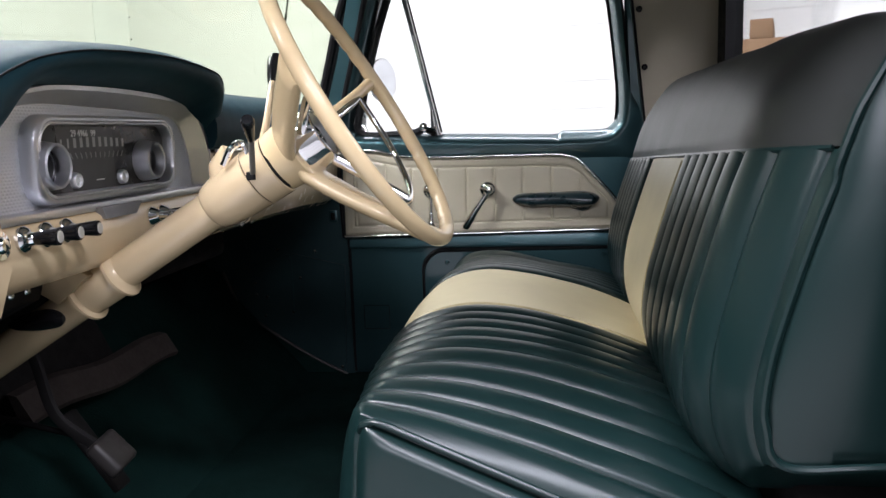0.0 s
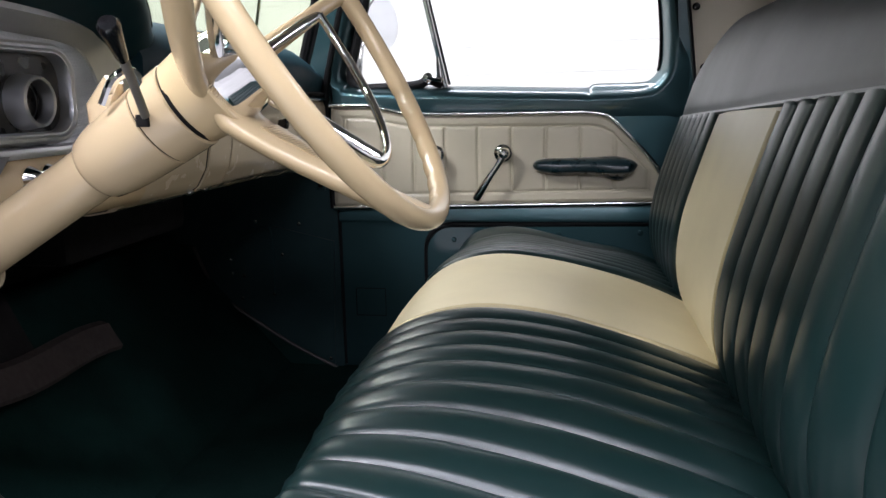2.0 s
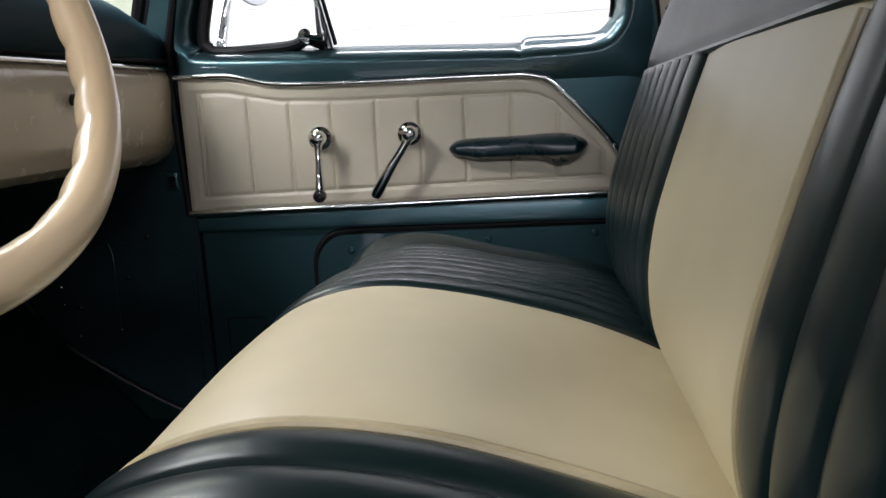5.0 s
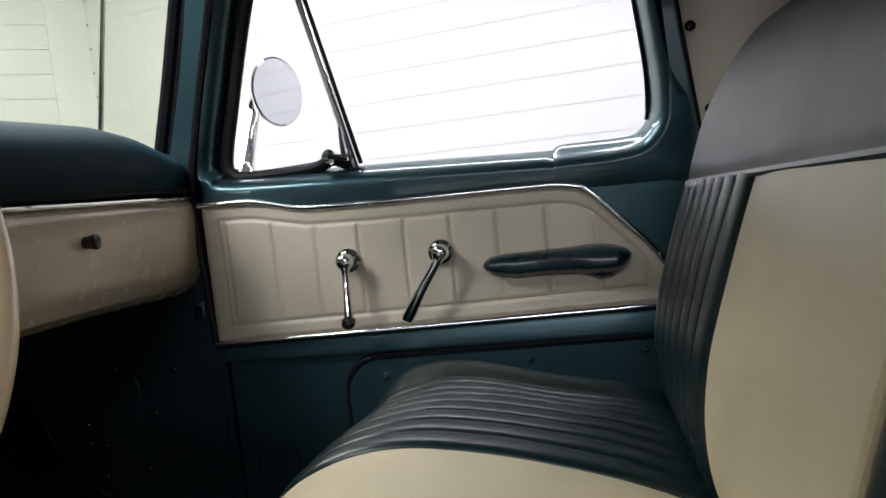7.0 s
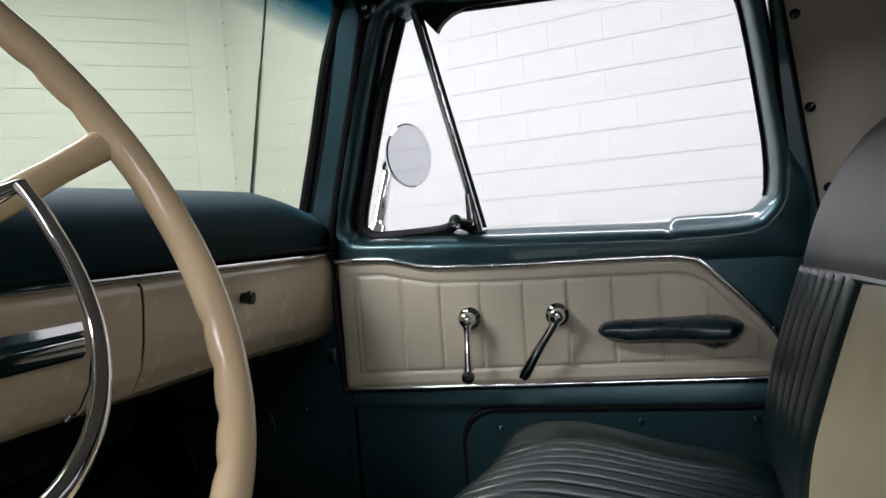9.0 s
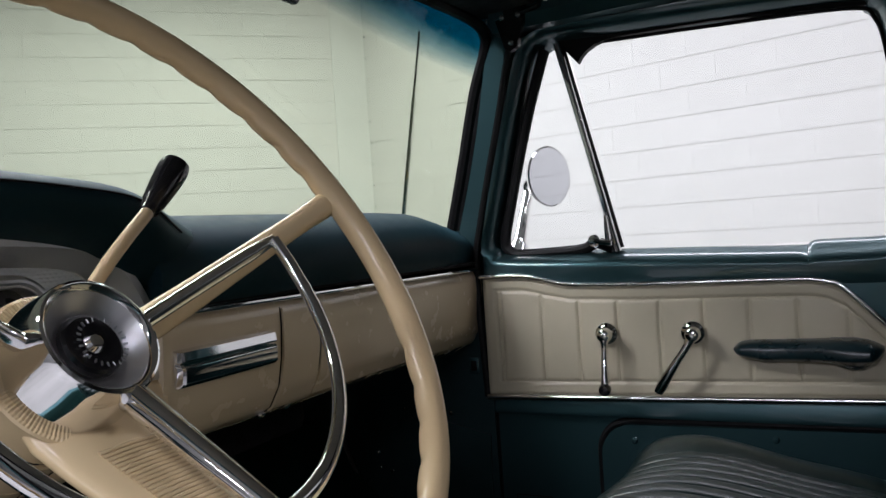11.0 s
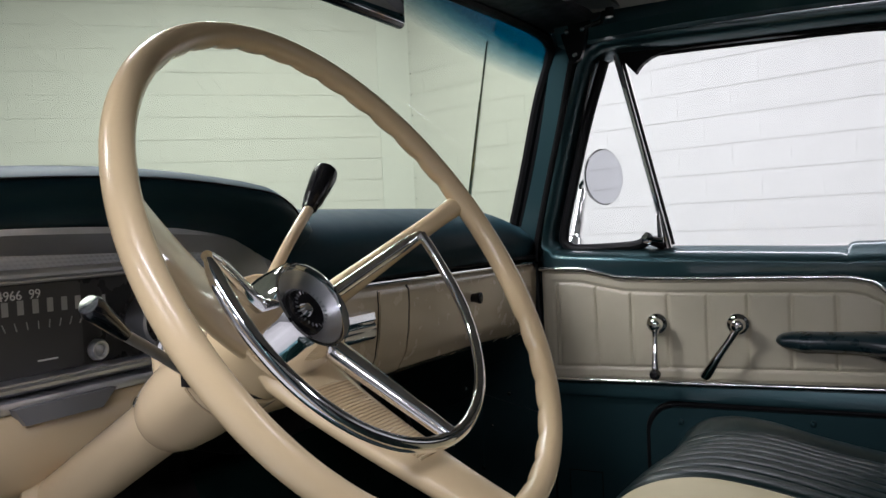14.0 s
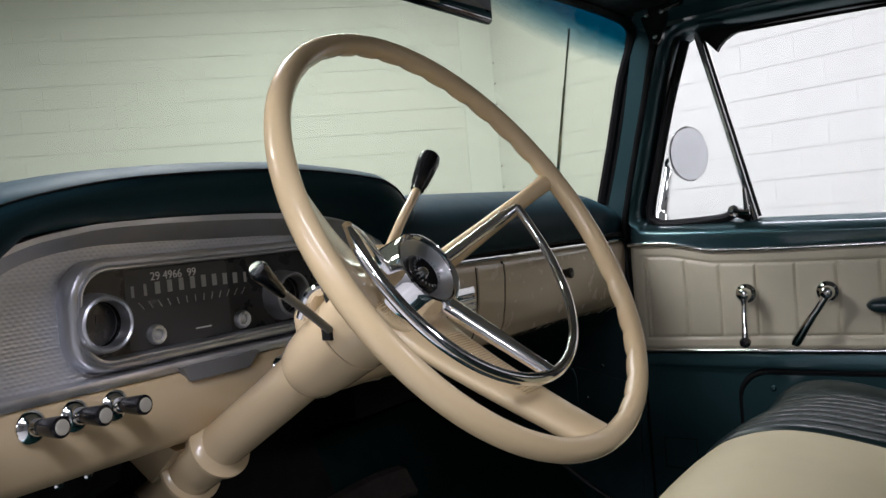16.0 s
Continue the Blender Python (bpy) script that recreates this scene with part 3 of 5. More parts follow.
vent = part("vent_window", tube(smooth_path([(0.258, 0.772, 1.668), (0.216, 0.772, 1.545), (0.176, 0.772, 1.40), (0.1565, 0.772, 1.318), (0.166, 0.772, 1.296), (0.190, 0.772, 1.289), (0.27, 0.772, 1.2905), (0.312, 0.772, 1.294), (0.336, 0.770, 1.303), (0.366, 0.772, 1.292)], 6), 0.0105, 10), M_RUBBER, door, "quarter light in a black rubber frame")
part("division_bar", tube([(0.284, 0.768, 1.676), (0.330, 0.768, 1.478), (0.374, 0.768, 1.286)], 0.0085, 10, flat=0.8), M_CHROME, vent, "chrome division bar")
part("bar_channel", tube([(0.289, 0.780, 1.676), (0.335, 0.780, 1.478), (0.378, 0.780, 1.292)], 0.0055, 8), M_RUBBER, vent)
vent_glass = part("vent_glass", prism([(0.258, 1.668), (0.158, 1.32), (0.175, 1.294), (0.370, 1.292), (0.290, 1.668)], "y", 0.774, 0.777), M_GLASS, vent)
latch = part("latch", lathe([(0, 0.014), (0.011, 0.012), (0.012, 0.0), (0.010, -0.008)], (0.337, 0.757, 1.307), (0, -1, 0.1), 16), M_CHROME, vent)
part("latch_arm", tube([(0.337, 0.748, 1.308), (0.352, 0.747, 1.305), (0.367, 0.750, 1.303)], [0.006, 0.005, 0.006], 8), M_CHROME, latch)
part("latch_post", tube([(0.362, 0.752, 1.298), (0.360, 0.752, 1.325), (0.358, 0.754, 1.352)], [0.006, 0.005, 0.003], 8), M_BRIGHT, vent)
side_glass = part("side_glass", prism([(0.381, 1.285), (0.835, 1.285), (0.838, 1.33), (0.806, 1.655), (0.30, 1.672)], "y", 0.782, 0.786), M_GLASS, door)
for g in (vent_glass, side_glass):
    g.visible_shadow = False

GROOVES = [0.152, 0.232, 0.302, 0.373, 0.447, 0.520, 0.594, 0.668, 0.742]


def pillow(u, v):
    """The quilted trim panel: vertical stitched channels inside a stitched border."""
    x = 0.117 + 0.725 * u
    top, bot = lerp_line(PANEL_TOP, x), lerp_line(PANEL_BOT, x)
    z = bot + (top - bot) * v
    inset = min(z - bot, top - z, x - 0.117, (0.842 - x) * 0.9)
    puff = 0.0045 * step(0, 0.008, inset)
    line = abs(inset - 0.026)
    if inset > 0.026:
        line = min(line, min(abs(x - g) for g in GROOVES))
    puff -= 0.0034 * math.exp(-((line / 0.0030) ** 2)) - 0.0012 * step(0.0, 0.03, line)
    return (x, 0.7405 - puff - 0.0012 * noise.noise((x * 14, z * 14, 3)), z)


panel = part("trim_panel", slab(pillow, span(0, 1, 330), span(0, 1, 90), (0, 0.006, 0)), M_PANELVINYL, door, "beige quilted vinyl door trim panel", 60)
tops = smooth_path([(0.114, 0.7315, 1.251)] + [(x, 0.7315, z + 0.002) for x, z in PANEL_TOP[1:]] , 5)
part("top_moulding", tube(tops, 0.0046, 16), M_MOULD, panel, "thin chrome moulding")
part("bottom_moulding", tube([(0.117, 0.7305, 1.022), (0.842, 0.7305, 1.034)], 0.0060, 16), M_MOULD, panel, "thin chrome moulding")
for x, z in ((0.832, 1.111), (0.145, 1.251), (0.40, 1.229)):
    screw(panel, (x, 0.729, z), (0, -1, 0), 0.004)
for x, z in ((0.39, 0.953), (0.624, 0.966), (0.80, 0.97)):
    screw(door, (x, 0.7405, z - 0.004), (0, -1, 0), 0.006, "screw", M_PAINT)
ACCESS = [(0.329, 0.70), (0.329, 0.88)] + [(0.385 - 0.056 * math.cos(radians(a)), 0.9205 + 0.056 * math.sin(radians(a))) for a in range(0, 91, 10)] + [(0.86, 0.9805), (0.86, 0.70)]
part("access_cover", prism(ACCESS, "y", 0.741, 0.7515, 0.006, 3), M_PAINT, door, "dark teal steel access cover")
# Black strip standing for the shadow in the gap round the cover.
part("cover_gap_shade", tube([(x - 0.004 * step(0.40, 0.36, x), 0.7515, z + 0.005) for x, z in ACCESS[:-1]], 0.0060, 8), M_RUBBER, door)
part("plate_seam", tube([(0.155, 0.752, 0.765), (0.225, 0.752, 0.765), (0.225, 0.752, 0.830), (0.155, 0.752, 0.830)], 0.0012, 6, True), M_RUBBER, door)


def hub_knob(parent, x, z):
    part("escutcheon", lathe([(0, 0.008), (0.012, 0.0075), (0.018, 0.005), (0.0205, 0.0015), (0.0205, -0.004)], (x - 0.005, 0.733, z - 0.002), (0, -1, 0), 32), M_CHROME, parent)
    part("hub", lathe([(0, 0.045), (0.006, 0.0445), (0.0105, 0.042), (0.0125, 0.037), (0.0130, 0.028), (0.0115, 0.020), (0.0115, 0.0)], (x, 0.731, z), (0, -1, 0), 28), M_CHROME, parent)
    part("hub_screw", lathe([(0, 0.0022), (0.003, 0.002), (0.004, 0.0)], (x, 0.6858, z), (0, -1, 0), 12), M_BRIGHT, parent)


crank = part("window_crank", tube(smooth_path([(0.3575, 0.698, 1.143), (0.3575, 0.695, 1.123), (0.358, 0.688, 1.090), (0.3585, 0.684, 1.058)], 5), [0.0098] * 4 + [0.0080, 0.0070, 0.0066, 0.0064, 0.0064, 0.0066, 0.0070, 0.0074, 0.0080, 0.0088, 0.0096, 0.0100], 14, flat=0.8), M_CHROME, door, "chrome window crank")
hub_knob(crank, 0.3575, 1.143)
part("knob", lathe([(0, 0.026), (0.008, 0.024), (0.0105, 0.016), (0.0095, 0.004), (0.0070, 0.0)], (0.3588, 0.690, 1.052), (0, -1, 0), 20), M_BLACK, crank, "black crank knob")
lever = part("door_handle", tube(smooth_path([(0.507, 0.698, 1.144), (0.497, 0.694, 1.124), (0.470, 0.693, 1.085), (0.4445, 0.700, 1.045)], 5), [0.0105, 0.0105, 0.0095, 0.0084, 0.0076, 0.0072, 0.0070, 0.0070, 0.0072, 0.0076, 0.0080, 0.0084, 0.0090, 0.0094, 0.0094, 0.008], 14, flat=0.75), M_CHROME, door, "chrome door handle lever")
hub_knob(lever, 0.507, 1.144)

ARM_TOP = [(0, 0.0), (0.015, 0.0055), (0.05, 0.0105), (0.12, 0.0135), (0.20, 0.0142), (0.30, 0.0143), (0.50, 0.0150), (0.70, 0.0168), (0.82, 0.0168), (0.90, 0.0135), (0.96, 0.0085), (0.99, 0.0045), (1.0, 0.001)]
ARM_LOW = [(0, -0.002), (0.02, -0.0085), (0.07, -0.0140), (0.15, -0.0180), (0.22, -0.0240), (0.27, -0.0240), (0.34, -0.0222), (0.42, -0.0216), (0.60, -0.0222), (0.68, -0.0255), (0.76, -0.0330), (0.81, -0.0345), (0.87, -0.0320), (0.93, -0.0215), (0.98, -0.0100), (1.0, -0.002)]


def armrest():
    """A moulded pull: a fat rounded rail that swells to the rear, with two short feet under it."""
    secs = []
    for t in span(0.003, 0.997, 97):
        x = 0.567 + 0.222 * t
        top, low = 1.1165 + lerp_line(ARM_TOP, t), 1.1165 + lerp_line(ARM_LOW, t)
        ends = min(1.0, math.sqrt(t / 0.05), math.sqrt((1 - t) / 0.09))
        deep = (0.034 + 0.018 * step(0.3, 0.85, t)) * (0.30 + 0.70 * ends)
        row = []
        for k in range(33):
            a = math.pi * k / 32
            z = (top + low) / 2 + (top - low) / 2 * math.copysign(abs(math.cos(a)) ** 0.8, math.cos(a))
            under = 1 - 0.45 * step(1.1165 - 0.012, 1.1165 - 0.026, z)
            row.append((x, 0.7355 - deep * under * math.sin(a) ** 0.6, z))
        secs.append(row)
    return loft(secs)


part("armrest", armrest(), M_ARM, door, "dark green moulded armrest", 70)

side_mirror = empty("side_mirror", "round chrome side mirror on a slim arm outside the door", "side mirror", (0.2, 0.9, 1.35))
way = (Vector((0.905, -0.426, 0.0))).normalized()
part("mirror_head", lathe([(0, -0.028), (0.02, -0.027), (0.045, -0.016), (0.062, -0.003), (0.064, 0.003), (0.060, 0.004)], (0.192, 0.95, 1.444), way, 36), M_CHROME, side_mirror)
part("mirror_glass", lathe([(0, 0.0046), (0.0605, 0.0046), (0.0605, 0.002)], (0.192, 0.95, 1.444), way, 36), M_MIRROR, side_mirror)
part("arm", tube([(0.133, 0.986, 1.421), (0.133, 0.982, 1.417), (0.1335, 0.977, 1.410), (0.137, 0.935, 1.362), (0.141, 0.8925, 1.3137), (0.1425, 0.872, 1.292)], [0.004, 0.009, 0.0105, 0.0115, 0.0130, 0.0135], 18), M_CHROME, side_mirror)
part("neck", tube(smooth_path([(0.133, 0.980, 1.417), (0.130, 0.976, 1.430), (0.145, 0.968, 1.440), (0.180, 0.957, 1.443)], 5), 0.0055, 10), M_CHROME, side_mirror)
part("foot", lathe([(0, 0.020), (0.014, 0.018), (0.020, 0.006), (0.022, 0.0), (0.022, -0.075)], (0.1425, 0.876, 1.297), (0, 0.66, 0.75), 20), M_CHROME, side_mirror)

antenna = empty("radio_antenna", "thin chrome telescopic radio antenna on the cowl", "antenna", (-0.084, 0.80, 1.36))
part("mast", tube([(-0.084, 0.799, 1.350), (-0.0576, 0.7929, 1.48), (-0.0292, 0.7866, 1.62)], [0.0046, 0.0044, 0.0042], 8), M_CHROME, antenna)
part("upper_mast", tube([(-0.0313, 0.7870, 1.61), (-0.004, 0.781, 1.744)], 0.0031, 8), M_CHROME, antenna)
part("tip", lathe([(0, 0.004), (0.0035, 0.002), (0.0035, -0.003), (0, -0.004)], (-0.004, 0.781, 1.746), (0, 0, 1), 10), M_CHROME, antenna)
part("base", lathe([(0, 0.02), (0.008, 0.018), (0.014, 0.0), (0.014, -0.02)], (-0.085, 0.80, 1.352), (0, 0, 1), 12), M_CHROME, antenna)

# ---- dashboard ----
dash = empty("dashboard", "cream painted steel dashboard with a dark green padded top", "dashboard", (0.0, 0.0, 1.13))
PAD = [(-0.16, 1.352), (-0.13, 1.372), (-0.06, 1.383), (0.00, 1.384), (0.045, 1.379), (0.080, 1.366), (0.104, 1.346), (0.115, 1.320), (0.114, 1.296), (0.106, 1.281), (0.092, 1.276), (0.02, 1.276), (-0.16, 1.30)]


def pad_section(y):
    drop = 0.030 * step(0.55, 0.80, y)
    back = 0.02 * step(0.6, 0.8, y)
    return [(x - back * step(0.0, 0.1, x) + (0.10 * (abs(y) / 0.75) ** 3 if x < -0.1 else 0), y, z - drop * step(1.28, 1.37, z)) for x, z in PAD]


part("dash_pad", loft([pad_section(y) for y in span(-0.075, 0.80, 28)]), M_PAD, dash, "dark green padded dash top", 50)
LOWER = [(0.090, 1.2745), (0.100, 1.270), (0.104, 1.262), (0.1045, 1.24), (0.101, 1.20), (0.094, 1.165), (0.078, 1.138), (0.055, 1.124), (0.02, 1.118), (-0.02, 1.118)]


def lower_at(s):
    """A point of the lower panel's face, s from 0 (top) to 1."""
    k = s * (len(LOWER) - 1)
    i = min(int(k), len(LOWER) - 2)
    (a, b), (c, d) = LOWER[i], LOWER[i + 1]
    return a + (c - a) * (k - i), b + (d - b) * (k - i)


def tilt_down(y):
    return -0.012 * y


def lower_skin(y, s, proud=0.0):
    x, z = lower_at(s)
    return (x + proud, y, z + tilt_down(y) - proud * 0.4 - 0.010 * s * step(0.45, 0.80, y))


lower = part("lower_panel", slab(lambda y, s: lower_skin(y, s), span(-0.070, 0.80, 32), span(0, 1, 28), (-0.012, 0, 0)), M_DASHPAINT, dash, "cream painted lower dash panel", 50)
part("ashtray_door", slab(lambda y, s: lower_skin(y, s, 0.0035), span(0.128, 0.2055, 6), span(0.20, 0.70, 20), (-0.006, 0, 0)), M_DASHPAINT, lower, "cream ashtray door", 50)
glovebox = part("glovebox_door", slab(lambda y, s: lower_skin(y, s, 0.003), span(0.2115, 0.640, 14), span(0.20, 0.66, 20), (-0.006, 0, 0)), M_DASHPAINT, lower, "cream glovebox door", 50)
part("gap_line", tube([lower_skin(0.2085 - 0.035 * step(0.50, 0.72, s), s, 0.0010) for s in span(0.16, 0.72, 16)], 0.0020, 6), M_SHADE, lower)
part("gap_line", tube([lower_skin(0.126, s, 0.0004) for s in span(0.20, 0.70, 14)], 0.0010, 6), M_SHADE, lower)
part("gap_line", tube([lower_skin(y, 0.705, 0.0004) for y in span(0.126, 0.180, 6)], 0.0014, 6), M_SHADE, lower)
part("lock", lathe([(0.0075, 0.0), (0.0080, 0.010), (0.0100, 0.016), (0.0100, 0.020), (0.0070, 0.0215), (0, 0.0215)], (0.103, 0.426, 1.222), (1, 0, 0), 18), M_BLACK, glovebox, "black glovebox push lock")
part("chrome_strip", tube([(0.108, y, 1.2745 + tilt_down(y)) for y in span(-0.070, 0.80, 12)], 0.0030, 8), M_CHROME, dash, "thin chrome dash strip")
# Dark strip drawn for the shadow between pad and chrome.
part("shadow_strip", tube([(0.1025, y, 1.283 + tilt_down(y) * 0.6) for y in span(-0.068, 0.80, 12)], 0.004, 8), M_SHADE, dash)
BADGE = [(0.1035, 1.2365), (0.1150, 1.2345), (0.1168, 1.2255), (0.1160, 1.2235), (0.1125, 1.2225), (0.1165, 1.2180), (0.1172, 1.2140), (0.1160, 1.2010), (0.1120, 1.1975), (0.1035, 1.1960)]
badge = part("dash_badge", loft([[(0.1035 + (x - 0.1035) * k, y, z) for x, z in BADGE] for y, k in ((-0.0575, 0.25), (-0.0555, 0.8), (-0.0530, 1.0), (0.1000, 1.0), (0.1025, 0.85), (0.1040, 0.3))]), M_CHROME, dash, "faceted chrome dash badge", 20)
for y in (0.118, 0.17):
    screw(lower, (0.070, y, 1.128), (0.6, 0, -0.8), 0.006)

# the brow round the instruments: an arch with a fat rolled edge, broadest at its left foot
BROW = [((-0.90, 1.12), (-0.76, 1.17)), ((-0.86, 1.24), (-0.70, 1.235)), ((-0.79, 1.315), (-0.648, 1.275)), ((-0.72, 1.355), (-0.610, 1.306)), ((-0.655, 1.379), (-0.584, 1.336)), ((-0.585, 1.396), (-0.556, 1.354)), ((-0.48, 1.412), (-0.47, 1.3605)), ((-0.31, 1.420), (-0.31, 1.362)), ((-0.16, 1.412), (-0.19, 1.350)), ((-0.100, 1.401), (-0.136, 1.332)), ((-0.052, 1.388), (-0.108, 1.306)), ((-0.010, 1.377), (-0.090, 1.285)), ((0.035, 1.362), (-0.076, 1.277)), ((0.080, 1.330), (-0.062, 1.276))]
ROLL = ((-0.15, 0.0), (-0.05, -0.05), (0.05, -0.04), (0.095, -0.01), (0.118, 0.03), (0.136, 0.10), (0.149, 0.21), (0.155, 0.34), (0.154, 0.48), (0.147, 0.62), (0.133, 0.76), (0.112, 0.88), (0.085, 0.97), (0.06, 1.0), (-0.15, 1.0))
ARCH = smooth_path([(*o, 0) for o, i in BROW], 6)
SOFFIT = smooth_path([(*i, 0) for o, i in BROW], 6)


def brow_point(o, i, x, f):
    lean = 0.060 * step(-0.15, 0.06, o.x)
    g = f if f > 0 else f * 0.08 / max((i - o).length, 0.05)
    p = o + (i - o) * g
    return (x - lean * step(-0.1, 0.16, x), p.x, p.y)


part("instrument_brow", loft([[brow_point(o, i, x, f) for x, f in ROLL] for o, i in zip(ARCH, SOFFIT)]), M_PAD, dash, "dark green padded brow over the instruments", 60)
part("stitch_line", tube([Vector(brow_point(o, i, 0.1515, 0.235)) for o, i in list(zip(ARCH, SOFFIT))[12:-14]], 0.0011, 6), M_SHADE, dash)


BAND_OUT = [(-0.74, 1.215), (-0.668, 1.280), (-0.622, 1.329), (-0.579, 1.348), (-0.534, 1.3570), (-0.4835, 1.3622), (-0.36, 1.3640), (-0.25, 1.3605), (-0.168, 1.3525), (-0.114, 1.329), (-0.082, 1.280), (-0.066, 1.215)]
BAND_IN = [(-0.715, 1.205), (-0.645, 1.272), (-0.603, 1.311), (-0.569, 1.330), (-0.5225, 1.3395), (-0.4712, 1.342), (-0.388, 1.3405), (-0.255, 1.337), (-0.172, 1.331), (-0.140, 1.314), (-0.118, 1.275), (-0.104, 1.215)]


def weave(y0, y1, z0, z1, cy, cz):
    """A pressed plate of small pillow cells, trimmed under the arch."""
    bm = bmesh.new()
    ny, nz = int((y1 - y0) / cy) * 4, int((z1 - z0) / cz) * 4
    rows = [[bm.verts.new((0.080 + 0.0010 * abs(math.sin(math.pi * (i + 2 * (j // 4 % 2)) / 4) * math.sin(math.pi * j / 4)), y0 + cy * i / 4, z0 + cz * j / 4)) for j in range(nz + 1)] for i in range(ny + 1)]
    for i in range(ny):
        for j in range(nz):
            if rows[i][j].co.z < lerp_line(BAND_IN, rows[i][j].co.y) + 0.005:
                bm.faces.new((rows[i][j], rows[i + 1][j], rows[i + 1][j + 1], rows[i][j + 1]))
    bmesh.ops.delete(bm, geom=[v for v in bm.verts if not v.link_faces], context="VERTS")
    ext = bmesh.ops.extrude_face_region(bm, geom=bm.faces[:])
    for v in ext["geom"]:
        if isinstance(v, bmesh.types.BMVert):
            v.co.x = 0.06
    return bm


cluster = part("cluster_plate", weave(-0.640, -0.096, 1.213, 1.350, 0.0062, 0.0036), M_WEAVE, dash, "pressed aluminium instrument plate", 80)
part("arch_band", loft([[(0.076, *o), (0.106, *o), (0.106, o[0] + (i[0] - o[0]) * 0.25, o[1] + (i[1] - o[1]) * 0.25), (0.1035, o[0] + (i[0] - o[0]) * 0.33, o[1] + (i[1] - o[1]) * 0.33), (0.084, *i), (0.076, *i)] for o, i in zip([(p.x, p.y) for p in smooth_path([(*q, 0) for q in BAND_OUT], 5)], [(p.x, p.y) for p in smooth_path([(*q, 0) for q in BAND_IN], 5)])]), M_ALU, cluster, "smooth aluminium arch", 25)

cluster.location, cluster.scale = (-0.009, 0.0129, -0.0184), (1, 1.0138, 1.0138)


def rounded(y0, y1, z0, z1, r, n=6):
    out = []
    for cy, cz, a0 in ((y1 - r, z1 - r, 0), (y0 + r, z1 - r, 90), (y0 + r, z0 + r, 180), (y1 - r, z0 + r, 270)):
        for k in range(n + 1):
            a = radians(a0 + 90 * k / n)
            out.append((cy + r * math.cos(a), cz + r * math.sin(a)))
    return out


def arched(loop):
    """Bows the upper edge of a rounded outline a little."""
    return [(y, z + 0.004 * (1 - ((y + 0.362) / 0.175) ** 2) * step(1.26, 1.31, z)) for y, z in loop]


BEZEL = list(zip(arched(rounded(-0.538, -0.187, 1.223, 1.328, 0.036, 8)), arched(rounded(-0.521, -0.203, 1.2365, 1.3155, 0.026, 8))))
ring = [[(x, o[0] + (i[0] - o[0]) * f, o[1] + (i[1] - o[1]) * f) for x, f in ((0.078, 0), (0.088, 0.02), (0.095, 0.14), (0.0985, 0.34), (0.099, 0.55), (0.0965, 0.72), (0.0985, 0.80), (0.0985, 0.88), (0.094, 1.0), (0.078, 1.0))] for o, i in BEZEL]
bm = loft(ring + ring[:1], caps=False)
bmesh.ops.remove_doubles(bm, verts=bm.verts[:], dist=1e-6)
part("bezel", bm, M_ALU, cluster, "rounded aluminium bezel", 40)
face = part("dial_plate", prism(arched(rounded(-0.522, -0.202, 1.2355, 1.3165, 0.026, 8)), "x", 0.0795, 0.0835), M_DIAL, cluster, "black instrument face")
part("scale_panel", prism(rounded(-0.470, -0.345, 1.2375, 1.3155, 0.004), "x", 0.0833, 0.0839), M_SCALE, face, "charcoal scale panel")
for y, z, nm in ((-0.5040, 1.270, "fuel_gauge"), (-0.268, 1.268, "temperature_gauge")):
    ring = part(nm, lathe([(0.0205, 0.010), (0.0222, 0.0225), (0.0240, 0.0240), (0.0260, 0.0222), (0.0288, 0.004), (0.0290, -0.002), (0.0205, -0.002), (0.0203, 0.004)], (0.0835, y, z), (1, 0, 0), 36), M_ALU, face, "round gauge in an aluminium ring")
    part("gauge_face", lathe([(0, 0.002), (0.0206, 0.002), (0.0206, 0.0)], (0.084, y, z), (1, 0, 0), 28), M_DIAL, ring)
    part("needle", box(0.0865, 0.0872, y - 0.0006, y + 0.0006, z - 0.002, z + 0.008), M_SCALE, ring)
    for k in range(4):
        part("legend_bar", box(0.0862, 0.0866, y - 0.010 + k * 0.0052, y - 0.0065 + k * 0.0052, z - 0.010, z - 0.0070), M_SCALE, ring)
for y, z in ((-0.441, 1.250), (-0.331, 1.249)):
    lampo = part("indicator_lamp", lathe([(0.0055, 0.004), (0.0066, 0.0068), (0.0085, 0.0070), (0.0100, 0.004), (0.0102, -0.001)], (0.0835, y, z), (1, 0, 0), 24), M_BRUSHED, face, "small round chrome indicator")
    part("lens", lathe([(0, 0.0052), (0.0030, 0.0048), (0.0056, 0.0030), (0.0056, 0)], (0.084, y, z), (1, 0, 0), 14), M_ALU, lampo)
# scale of upright bars, ticks and the counter
for k in range(11):
    y = -0.462 + 0.0142 * k
    h = 0.0055 + 0.0008 * math.sin(math.pi * k / 10)
    part("scale_bar", box(0.0835, 0.0842, y - 0.0017 - 0.0013 * (1 < k < 10), y + 0.0017 + 0.0013 * (1 < k < 10), 1.2945 - h + 0.002 * math.sin(math.pi * k / 10), 1.2945 + h + 0.002 * math.sin(math.pi * k / 10)), M_MARK, face)
for k in range(13):
    y, a = -0.454 + 0.0108 * k, (k - 6) * 0.12
    part("tick", tube([(0.0842, y - 0.004 * a, 1.2765), (0.0842, y + 0.004 * a, 1.2835)], 0.0006, 4), M_MARK, face)
part("legend_bar", box(0.0835, 0.0842, -0.392, -0.372, 1.2475, 1.2490), M_WHITE, face)


